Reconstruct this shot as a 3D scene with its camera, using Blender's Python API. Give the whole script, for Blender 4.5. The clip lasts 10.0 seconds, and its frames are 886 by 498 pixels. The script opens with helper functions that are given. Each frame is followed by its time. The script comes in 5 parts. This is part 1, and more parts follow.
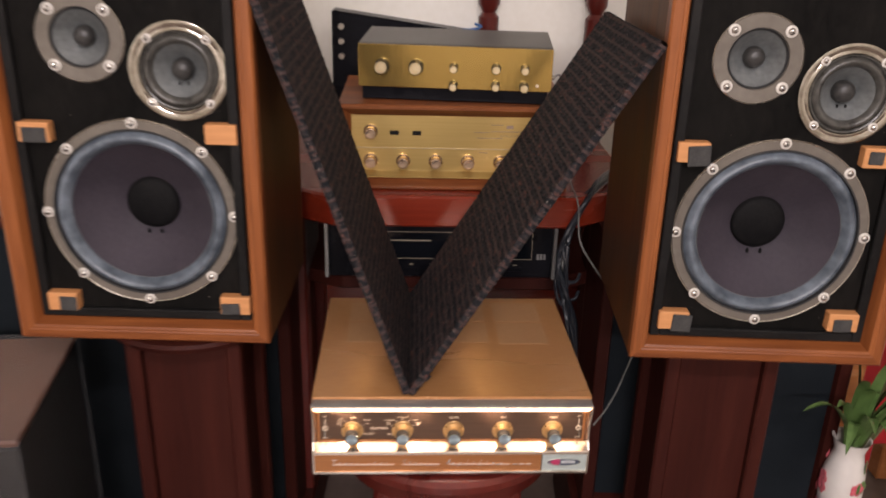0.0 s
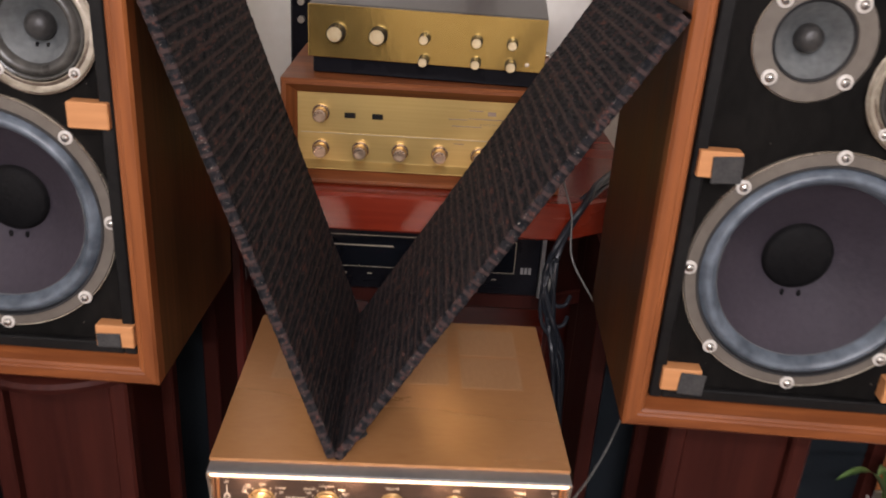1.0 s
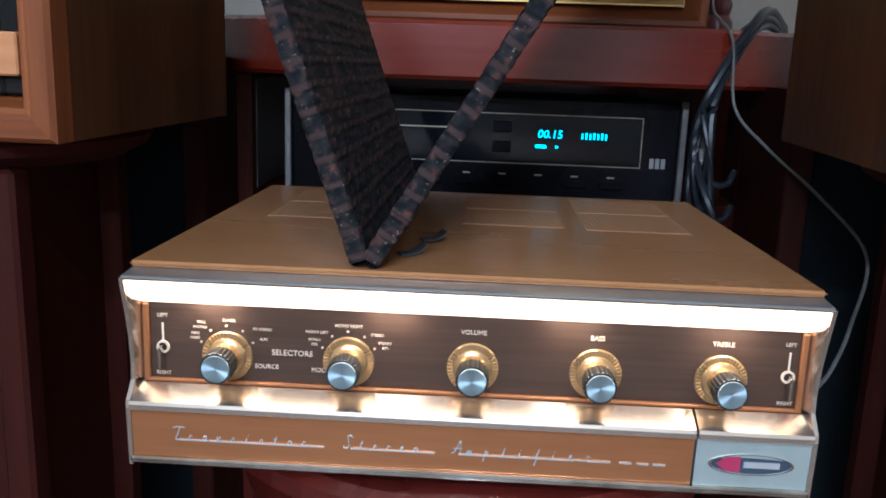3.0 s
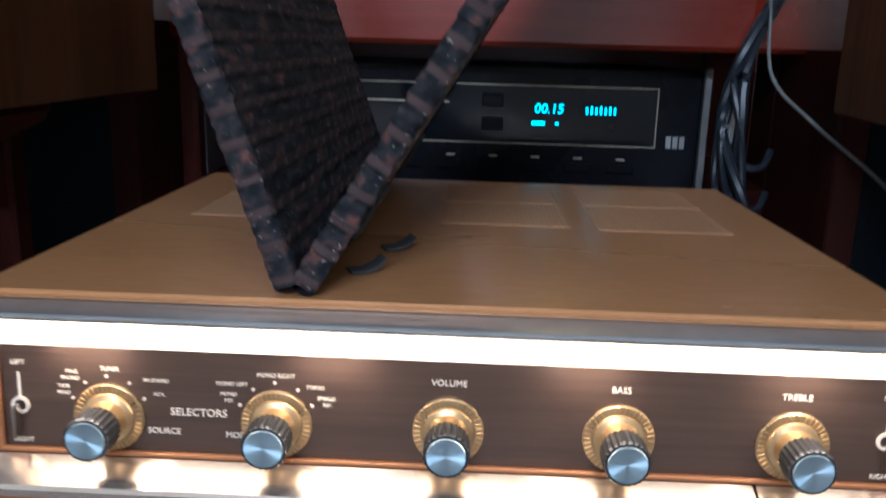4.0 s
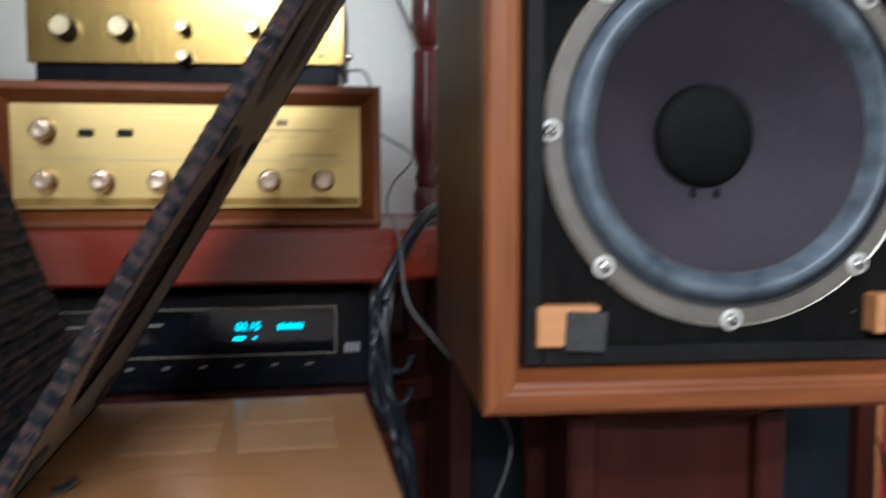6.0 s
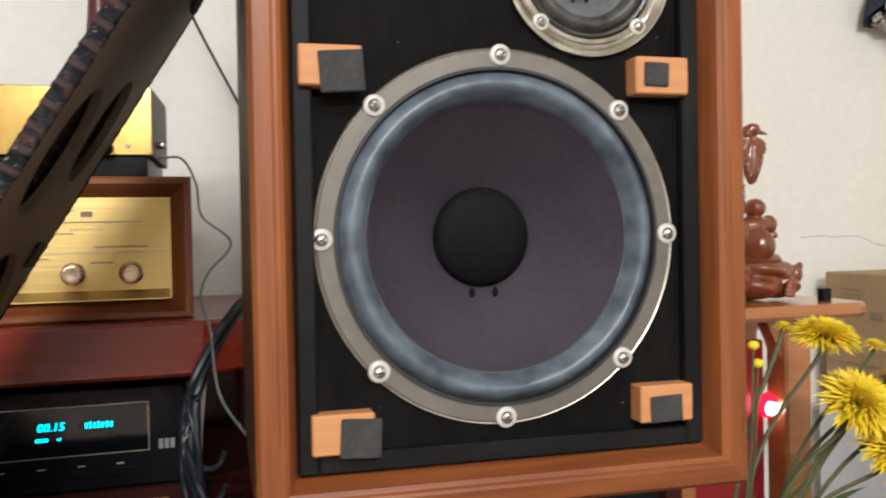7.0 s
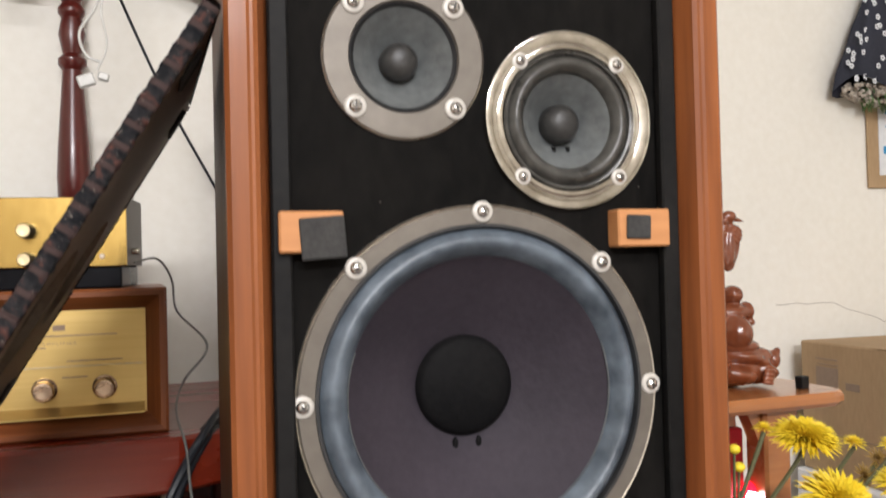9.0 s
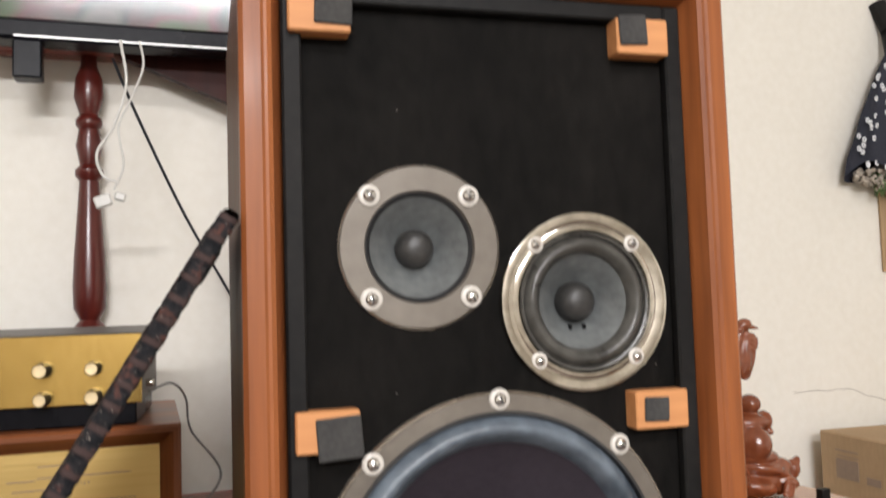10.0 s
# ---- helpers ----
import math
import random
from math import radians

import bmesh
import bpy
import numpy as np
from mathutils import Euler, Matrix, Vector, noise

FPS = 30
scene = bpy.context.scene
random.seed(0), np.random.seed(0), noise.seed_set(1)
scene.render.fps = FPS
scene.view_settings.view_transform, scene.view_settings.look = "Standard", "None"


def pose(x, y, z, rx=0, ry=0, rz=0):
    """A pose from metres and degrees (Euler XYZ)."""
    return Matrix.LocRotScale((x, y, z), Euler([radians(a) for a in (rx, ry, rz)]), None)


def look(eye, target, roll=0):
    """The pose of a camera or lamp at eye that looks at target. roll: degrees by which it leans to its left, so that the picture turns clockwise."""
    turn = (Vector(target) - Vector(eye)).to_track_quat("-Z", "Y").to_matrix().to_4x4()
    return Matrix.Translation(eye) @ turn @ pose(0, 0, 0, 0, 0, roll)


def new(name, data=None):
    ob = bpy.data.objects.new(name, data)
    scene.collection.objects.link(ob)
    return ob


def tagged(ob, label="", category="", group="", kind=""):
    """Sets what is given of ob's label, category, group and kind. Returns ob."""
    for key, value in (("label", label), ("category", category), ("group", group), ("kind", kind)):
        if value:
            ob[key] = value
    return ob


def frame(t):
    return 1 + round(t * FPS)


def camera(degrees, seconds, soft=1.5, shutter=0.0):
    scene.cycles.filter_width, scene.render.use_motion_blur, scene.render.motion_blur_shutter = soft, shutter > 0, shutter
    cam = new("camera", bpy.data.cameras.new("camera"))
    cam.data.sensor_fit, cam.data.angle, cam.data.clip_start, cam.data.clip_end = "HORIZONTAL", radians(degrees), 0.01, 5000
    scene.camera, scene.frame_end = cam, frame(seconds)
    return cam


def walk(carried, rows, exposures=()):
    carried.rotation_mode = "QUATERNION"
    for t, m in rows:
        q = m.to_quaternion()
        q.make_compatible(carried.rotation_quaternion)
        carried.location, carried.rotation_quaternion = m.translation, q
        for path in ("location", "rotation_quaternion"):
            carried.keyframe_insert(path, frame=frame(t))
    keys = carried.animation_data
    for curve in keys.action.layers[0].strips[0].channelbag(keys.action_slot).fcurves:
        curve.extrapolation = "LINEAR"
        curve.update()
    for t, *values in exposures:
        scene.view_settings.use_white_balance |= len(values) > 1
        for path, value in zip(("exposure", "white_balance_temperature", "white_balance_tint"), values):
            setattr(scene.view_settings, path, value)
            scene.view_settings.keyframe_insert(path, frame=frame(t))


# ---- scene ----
cam = camera(55.0, 10.0, soft=1.8, shutter=0.6)
PATH = [
    (0, (-0.003, -0.014, 1.252), (0.075, 1.840, 0.506), 1.6),
    (0.5, (0.053, 0.145, 1.221), (0.136, 1.984, 0.439), 3.5),
    (1, (0.078, 0.260, 1.206), (0.133, 2.089, 0.400), 3.7),
    (1.5, (0.059, 0.381, 1.139), (0.105, 2.209, 0.329), 3.8),
    (1.8, (0.066, 0.464, 0.997), (0.066, 2.316, 0.242), 3.2),
    (2, (0.081, 0.504, 0.912), (0.013, 2.377, 0.211), 2.0),
    (2.2, (0.078, 0.531, 0.803), (-0.011, 2.440, 0.212), 1.7),
    (3.3, (0.066, 0.556, 0.734), (-0.042, 2.506, 0.304), 2.2),
    (3.5, (0.068, 0.599, 0.735), (-0.034, 2.546, 0.289), 2.5),
    (4, (0.073, 0.684, 0.722), (-0.018, 2.623, 0.239), 1.6),
    (4.5, (0.084, 0.703, 0.706), (0.008, 2.614, 0.121), 0.7),
    (5, (0.114, 0.615, 0.737), (0.09, 2.541, 0.199), 0.2),
    (5.2, (0.131, 0.585, 0.749), (0.142, 2.528, 0.275), -0.2),
    (5.5, (0.159, 0.548, 0.781), (0.274, 2.515, 0.44), -0.0),
    (6, (0.191, 0.504, 0.826), (0.522, 2.47, 0.666), 0.0),
    (6.2, (0.207, 0.496, 0.84), (0.612, 2.451, 0.725), -0.3),
    (7.3, (0.26, 0.482, 0.866), (0.918, 2.371, 0.848), -1.0),
    (7.5, (0.258, 0.481, 0.875), (0.932, 2.364, 0.861), -0.9),
    (8, (0.257, 0.487, 0.89), (0.944, 2.365, 0.895), -1.1),
    (8.5, (0.257, 0.492, 0.917), (0.942, 2.371, 0.934), -1.3),
    (9, (0.254, 0.491, 0.948), (0.926, 2.374, 0.982), -1.4),
    (9.5, (0.255, 0.49, 1.0), (0.913, 2.377, 1.072), -1.8),
    (10, (0.252, 0.488, 1.048), (0.901, 2.375, 1.179), -1.8),
]

EXPOSURES = [(0, 0.2, 6300, 22), (0.9, 0.2, 6050, 21), (1.5, 0.17, 5700, 17), (2.2, 0.02, 5080, 10), (3.5, 0.10, 4600, 8), (5.0, 0.10, 4550, 8), (5.5, 0.06, 4500, 7), (6.0, 0.28, 5100, 7), (7.5, 0.44, 5850, 11), (10, 0.46, 5950, 12)]
walk(cam, [(t, look(eye, target, roll)) for t, eye, target, roll in PATH], EXPOSURES)

# ---- world and lamps ----
world = bpy.data.worlds.new("world")
world.use_nodes = True
world.node_tree.nodes["Background"].inputs[0].default_value = (0.9, 0.95, 1.0, 1)
world.node_tree.nodes["Background"].inputs[1].default_value = 0.02
scene.world = world


def area_lamp(name, eye, target, sx, sy, watts, colour):
    lamp = bpy.data.lights.new(name, "AREA")
    lamp.shape, lamp.size, lamp.size_y, lamp.energy, lamp.color = "RECTANGLE", sx, sy, watts, colour
    ob = new(name, lamp)
    ob.matrix_world = look(eye, target)
    return ob


CEIL = 2.75
area_lamp("ceiling_tube_lamp", (0.30, -1.30, CEIL - 0.1), (0.30, -1.28, 0), 1.25, 0.1, 46, (1.0, 0.94, 0.87))
area_lamp("wall_tube_lamp", (-0.30, -2.30, 2.10), (-0.20, 0, 1.6), 1.25, 0.1, 62, (1.0, 0.94, 0.87))


# ---- materials ----
def material(name):
    m = bpy.data.materials.new(name)
    m.use_nodes = True
    return m, m.node_tree.nodes, m.node_tree.links, m.node_tree.nodes["Principled BSDF"]


def surface(name, dark, light, rough=0.5, metal=0.0, scale=6.0, fine=90.0, bump=0.15, stretch=(1, 1, 1), spread=(0.35, 0.7), coat=0.0, rough_var=0.12, dist=0.002, spec=0.5):
    """Two-scale mottled surface: a broad stain noise mixes two colours, a fine grain gives relief and gloss variation."""
    m, n, l, p = material(name)
    tc = n.new("ShaderNodeTexCoord")
    mp = n.new("ShaderNodeMapping")
    mp.inputs["Scale"].default_value = stretch
    l.new(tc.outputs["Object"], mp.inputs["Vector"])
    a = n.new("ShaderNodeTexNoise")
    a.inputs["Scale"].default_value, a.inputs["Detail"].default_value = scale, 6
    b = n.new("ShaderNodeTexNoise")
    b.inputs["Scale"].default_value, b.inputs["Detail"].default_value = fine, 3
    l.new(mp.outputs[0], a.inputs["Vector"])
    l.new(mp.outputs[0], b.inputs["Vector"])
    mixf = n.new("ShaderNodeMath")
    mixf.operation = "MULTIPLY_ADD"
    mixf.inputs[1].default_value, mixf.inputs[2].default_value = 0.35, 0.0
    l.new(b.outputs["Fac"], mixf.inputs[0])
    add = n.new("ShaderNodeMath")
    add.operation = "MULTIPLY_ADD"
    add.inputs[1].default_value = 0.65
    l.new(a.outputs["Fac"], add.inputs[0])
    l.new(mixf.outputs[0], add.inputs[2])
    ramp = n.new("ShaderNodeValToRGB")
    ramp.color_ramp.elements[0].position, ramp.color_ramp.elements[1].position = spread
    ramp.color_ramp.elements[0].color, ramp.color_ramp.elements[1].color = (*dark, 1), (*light, 1)
    l.new(add.outputs[0], ramp.inputs[0])
    l.new(ramp.outputs[0], p.inputs["Base Color"])
    mr = n.new("ShaderNodeMapRange")
    mr.inputs["To Min"].default_value, mr.inputs["To Max"].default_value = max(0.02, rough - rough_var), min(1, rough + rough_var)
    l.new(a.outputs["Fac"], mr.inputs["Value"])
    l.new(mr.outputs[0], p.inputs["Roughness"])
    p.inputs["Metallic"].default_value = metal
    p.inputs["Specular IOR Level"].default_value = spec
    p.inputs["Coat Weight"].default_value = coat
    p.inputs["Coat Roughness"].default_value = 0.15
    if bump:
        bp = n.new("ShaderNodeBump")
        bp.inputs["Strength"].default_value, bp.inputs["Distance"].default_value = bump, dist
        l.new(b.outputs["Fac"], bp.inputs["Height"])
        l.new(bp.outputs[0], p.inputs["Normal"])
    return m


def wood(name, dark, light, along="z", rough=0.35, coat=0.25, scale=14.0, spread=(0.3, 0.72), spec=0.5):
    st = {"x": (0.06, 1, 1), "y": (1, 0.06, 1), "z": (1, 1, 0.06)}[along]
    return surface(name, dark, light, rough, 0, scale, 120, 0.12, st, spread, coat, 0.1, 0.001, spec)


def glow(name, colour, strength):
    m, n, l, p = material(name)
    p.inputs["Base Color"].default_value = (*colour, 1)
    p.inputs["Emission Color"].default_value = (*colour, 1)
    p.inputs["Emission Strength"].default_value = strength
    return m


def spun_metal(name, dark, light, rough):
    """Metal turned on a lathe: fine circular grooves spread the gloss into a fan about the local y axis."""
    m = surface(name, dark, light, rough, 0.95, 20, 100, 0.05)
    n, l = m.node_tree.nodes, m.node_tree.links
    p = n["Principled BSDF"]
    tg = n.new("ShaderNodeTangent")
    tg.direction_type, tg.axis = "RADIAL", "Y"
    l.new(tg.outputs[0], p.inputs["Tangent"])
    p.inputs["Anisotropic"].default_value = 0.9
    return m


M = {}
M["wall"] = surface("cream_plaster", (0.80, 0.765, 0.68), (0.88, 0.855, 0.785), 0.75, 0, 1.6, 60, 0.12, rough_var=0.05)
M["ceiling"] = surface("white_ceiling_paint", (0.72, 0.7, 0.66), (0.8, 0.78, 0.74), 0.8, 0, 1.2, 50, 0.08)
M["floor"] = surface("dark_tile_floor", (0.10, 0.075, 0.06), (0.16, 0.12, 0.10), 0.35, 0, 2.5, 40, 0.05)
M["walnut"] = wood("walnut_veneer", (0.115, 0.030, 0.008), (0.31, 0.100, 0.028), "z", 0.42, 0.08, 18, (0.36, 0.64), 0.3)
M["walnut_x"] = wood("walnut_veneer_cross", (0.115, 0.030, 0.008), (0.31, 0.100, 0.028), "x", 0.42, 0.08, 18, (0.36, 0.64), 0.3)
# darker copy of the walnut; the shade of grazing light is in its colour
M["walnut_shaded"] = wood("walnut_veneer_shaded", (0.046, 0.018, 0.006), (0.125, 0.050, 0.017), "z", 0.5, 0.03, 16, (0.34, 0.66), 0.2)
M["pine"] = wood("pale_pine_block", (0.42, 0.17, 0.055), (0.62, 0.29, 0.11), "x", 0.6, 0.0, 30)
M["baffle"] = surface("black_baffle_paint", (0.0032, 0.003, 0.0027), (0.0125, 0.0112, 0.0100), 0.75, 0, 9, 130, 0.3, (1, 1, 0.5), (0.35, 0.7), spec=0.07)
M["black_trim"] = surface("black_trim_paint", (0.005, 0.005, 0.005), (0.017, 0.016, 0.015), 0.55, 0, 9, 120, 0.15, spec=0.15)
M["rubber"] = surface("grey_felt_pad", (0.022, 0.022, 0.022), (0.055, 0.053, 0.05), 0.9, 0, 25, 300, 0.4)
M["flange"] = surface("taupe_flange_metal", (0.135, 0.118, 0.098), (0.20, 0.178, 0.150), 0.42, 0.35, 8, 90, 0.06)
M["rim"] = surface("bare_rim_metal", (0.42, 0.37, 0.30), (0.62, 0.57, 0.48), 0.28, 0.9, 12, 90, 0.05)
M["chrome"] = surface("chrome", (0.46, 0.42, 0.36), (0.74, 0.70, 0.63), 0.10, 1.0, 30, 90, 0.05, rough_var=0.06, spread=(0.42, 0.6))
M["screw"] = surface("bright_screw_head", (0.66, 0.64, 0.60), (0.85, 0.83, 0.8), 0.16, 1.0, 60, 300, 0.1, rough_var=0.08)
M["washer"] = surface("pale_plastic_washer", (0.50, 0.47, 0.42), (0.66, 0.63, 0.58), 0.3, 0.0, 40, 200, 0.05)
M["slot"] = surface("screw_slot", (0.02, 0.02, 0.02), (0.04, 0.04, 0.04), 0.6)
M["gasket"] = surface("black_gasket", (0.012, 0.012, 0.013), (0.03, 0.03, 0.03), 0.6)
M["foam"] = surface("blue_grey_treated_surround", (0.034, 0.045, 0.058), (0.175, 0.208, 0.245), 0.36, 0, 26, 75, 0.5, spread=(0.32, 0.70))
M["cone"] = surface("mauve_grey_paper_cone", (0.026, 0.022, 0.029), (0.053, 0.043, 0.054), 0.66, 0, 12, 160, 0.3, spread=(0.3, 0.8), spec=0.25)
M["cap"] = surface("black_dust_cap", (0.0035, 0.0035, 0.004), (0.011, 0.0105, 0.0105), 0.65, 0, 18, 200, 0.3, spec=0.08)
M["cone_grey"] = surface("grey_paper_cone", (0.070, 0.075, 0.076), (0.155, 0.165, 0.163), 0.34, 0, 18, 150, 0.12)
M["roll"] = surface("dark_cloth_surround", (0.030, 0.029, 0.026), (0.090, 0.086, 0.076), 0.3, 0, 28, 110, 0.35)
M["dome"] = surface("grey_dome", (0.020, 0.019, 0.018), (0.048, 0.046, 0.043), 0.45, 0, 30, 250, 0.2)
M["tan_lid"] = surface("copper_tan_painted_steel", (0.42, 0.200, 0.072), (0.51, 0.255, 0.098), 0.26, 0.25, 5, 220, 0.1, (0.3, 1, 1))
M["patch"] = surface("rubbed_tan_perforation", (0.45, 0.245, 0.11), (0.54, 0.305, 0.145), 0.46, 0.2, 10, 320, 0.2, (1, 0.3, 1))
M["bezel"] = surface("silvered_bezel", (0.70, 0.60, 0.50), (0.82, 0.73, 0.63), 0.2, 0.92, 4, 60, 0.03)
M["panel"] = surface("dark_brushed_copper_panel", (0.060, 0.036, 0.024), (0.105, 0.064, 0.043), 0.4, 0.35, 8, 300, 0.12, (0.03, 1, 1))
M["copper"] = surface("satin_copper_panel", (0.40, 0.165, 0.06), (0.52, 0.23, 0.09), 0.36, 0.55, 5, 200, 0.06, (0.1, 1, 1))
M["mint"] = surface("pale_silver_badge_plate", (0.48, 0.56, 0.54), (0.60, 0.67, 0.65), 0.32, 0.5, 6, 90, 0.04)
M["gold_disc"] = surface("gold_knob_disc", (0.46, 0.305, 0.14), (0.63, 0.44, 0.215), 0.3, 0.8, 30, 200, 0.1)
M["knob_black"] = surface("black_knob_plastic", (0.012, 0.012, 0.013), (0.03, 0.03, 0.03), 0.35)
M["knob_face"] = spun_metal("spun_aluminium_cap", (0.40, 0.55, 0.63), (0.56, 0.70, 0.78), 0.34)
M["ink"] = surface("cream_print", (0.70, 0.58, 0.44), (0.82, 0.70, 0.55), 0.5, 0, 60)
M["script"] = surface("silver_script", (0.66, 0.70, 0.72), (0.82, 0.85, 0.86), 0.3, 0.6, 60)
M["logo_red"] = surface("magenta_badge_enamel", (0.35, 0.03, 0.09), (0.48, 0.05, 0.13), 0.3)
M["logo_dark"] = surface("slate_badge_enamel", (0.03, 0.05, 0.08), (0.07, 0.09, 0.13), 0.3)
M["hood_glow"] = glow("glowing_hood_underside", (1.0, 0.70, 0.42), 4.0)
M["gold_face"] = surface("brushed_gold_faceplate", (0.56, 0.39, 0.13), (0.68, 0.50, 0.20), 0.34, 0.75, 3, 260, 0.06, (0.02, 1, 1))
M["brass_face"] = surface("aged_brass_faceplate", (0.42, 0.27, 0.07), (0.72, 0.50, 0.16), 0.22, 0.9, 4, 160, 0.06, (1, 1, 0.3), (0.25, 0.8))
M["brass_cap"] = surface("worn_brass_cap", (0.66, 0.50, 0.26), (0.88, 0.74, 0.48), 0.32, 0.6, 40, 200, 0.08)
M["champagne"] = surface("champagne_metal", (0.50, 0.36, 0.24), (0.68, 0.52, 0.38), 0.26, 0.85, 30, 200, 0.06)
M["grey_lid"] = surface("grey_hammered_lid", (0.10, 0.095, 0.088), (0.17, 0.16, 0.15), 0.45, 0.4, 10, 200, 0.15)
M["black_metal"] = surface("black_enamelled_metal", (0.004, 0.004, 0.0055), (0.011, 0.011, 0.014), 0.28, 0, 8, 120, 0.06, spec=0.09)
M["black_glass"] = surface("black_acrylic_window", (0.004, 0.005, 0.007), (0.008, 0.009, 0.012), 0.08, 0, 4, 20, 0, spec=0.22)
M["line"] = surface("thin_gold_outline", (0.42, 0.36, 0.26), (0.55, 0.48, 0.36), 0.4, 0.3)
M["silver"] = surface("satin_silver_side", (0.34, 0.34, 0.33), (0.46, 0.46, 0.45), 0.35, 0.7, 6, 120, 0.05)
M["vfd"] = glow("cyan_display", (0.02, 0.75, 0.95), 2.6)
M["redwood"] = wood("red_lacquered_wood", (0.135, 0.013, 0.005), (0.225, 0.027, 0.009), "x", 0.26, 0.12)
M["redwood_z"] = wood("red_lacquered_wood_upright", (0.060, 0.008, 0.006), (0.115, 0.016, 0.010), "z", 0.3, 0.2)
M["stand"] = wood("dark_red_stand_wood", (0.020, 0.004, 0.003), (0.052, 0.011, 0.007), "z", 0.5, 0.02, 14, (0.3, 0.72), 0.15)
M["board"] = surface("brown_fibreboard", (0.115, 0.084, 0.058), (0.25, 0.19, 0.14), 0.6, 0, 7, 200, 0.25, (1, 1, 1), (0.3, 0.75))
M["card"] = surface("brown_cardboard", (0.36, 0.24, 0.125), (0.46, 0.32, 0.18), 0.8, 0, 5, 150, 0.15, (1, 1, 0.3))
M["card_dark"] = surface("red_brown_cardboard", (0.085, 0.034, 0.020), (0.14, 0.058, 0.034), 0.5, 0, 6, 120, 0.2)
M["print"] = surface("grey_box_print", (0.25, 0.18, 0.13), (0.32, 0.23, 0.16), 0.8)
M["grille_black"] = surface("blue_black_grille_cloth", (0.006, 0.0085, 0.011), (0.014, 0.018, 0.022), 0.85, 0, 8, 300, 0.3, spec=0.1)
M["cable_black"] = surface("black_cable", (0.006, 0.0075, 0.010), (0.018, 0.022, 0.030), 0.4)
M["cable_grey"] = surface("grey_cable", (0.13, 0.13, 0.12), (0.22, 0.22, 0.205), 0.45)
M["cable_white"] = surface("white_cable", (0.55, 0.54, 0.50), (0.70, 0.69, 0.65), 0.4)
M["blue"] = surface("blue_cord", (0.02, 0.10, 0.30), (0.05, 0.17, 0.42), 0.6)
M["statue"] = surface("polished_red_brown_carving", (0.14, 0.036, 0.014), (0.28, 0.085, 0.033), 0.25, 0, 9, 80, 0.2, coat=0.4)
M["orange_wood"] = wood("orange_varnished_wood", (0.34, 0.12, 0.035), (0.50, 0.20, 0.065), "x", 0.25, 0.5)
M["paper"] = surface("white_paper", (0.68, 0.70, 0.72), (0.8, 0.81, 0.82), 0.7)
M["print_blue"] = surface("blue_print", (0.04, 0.25, 0.5), (0.07, 0.33, 0.6), 0.6)
M["leaf"] = surface("green_leaf", (0.065, 0.125, 0.032), (0.13, 0.22, 0.065), 0.4, 0, 20, 150, 0.1)
M["stem"] = surface("dull_green_stem", (0.07, 0.07, 0.03), (0.13, 0.13, 0.05), 0.6)
M["petal"] = surface("yellow_petal", (0.86, 0.62, 0.012), (0.94, 0.78, 0.04), 0.55, 0, 40, 200, 0.05)
M["withered"] = surface("withered_bloom", (0.22, 0.13, 0.03), (0.42, 0.27, 0.05), 0.7)
M["dry_flower"] = surface("dried_white_flower", (0.36, 0.31, 0.25), (0.52, 0.47, 0.40), 0.8, 0, 30)
M["porcelain"] = surface("white_porcelain", (0.66, 0.62, 0.58), (0.76, 0.72, 0.68), 0.15, 0, 6, 60, 0, coat=0.4)
M["pink"] = surface("pink_painted_flower", (0.60, 0.08, 0.12), (0.72, 0.25, 0.26), 0.2)
M["red_cloth"] = surface("red_lacquer_panel", (0.24, 0.008, 0.012), (0.36, 0.014, 0.018), 0.4)
M["red_glow"] = glow("red_lamp_lens", (1.0, 0.004, 0.02), 2.6)
M["white_core"] = glow("white_lamp_core", (1.0, 0.75, 0.8), 14.0)
M["wrap_dark"] = surface("navy_print_cloth", (0.010, 0.012, 0.022), (0.026, 0.028, 0.045), 0.8, 0, 9, 200, 0.2)
M["crack"] = surface("wall_crack", (0.20, 0.17, 0.13), (0.28, 0.24, 0.19), 0.9)


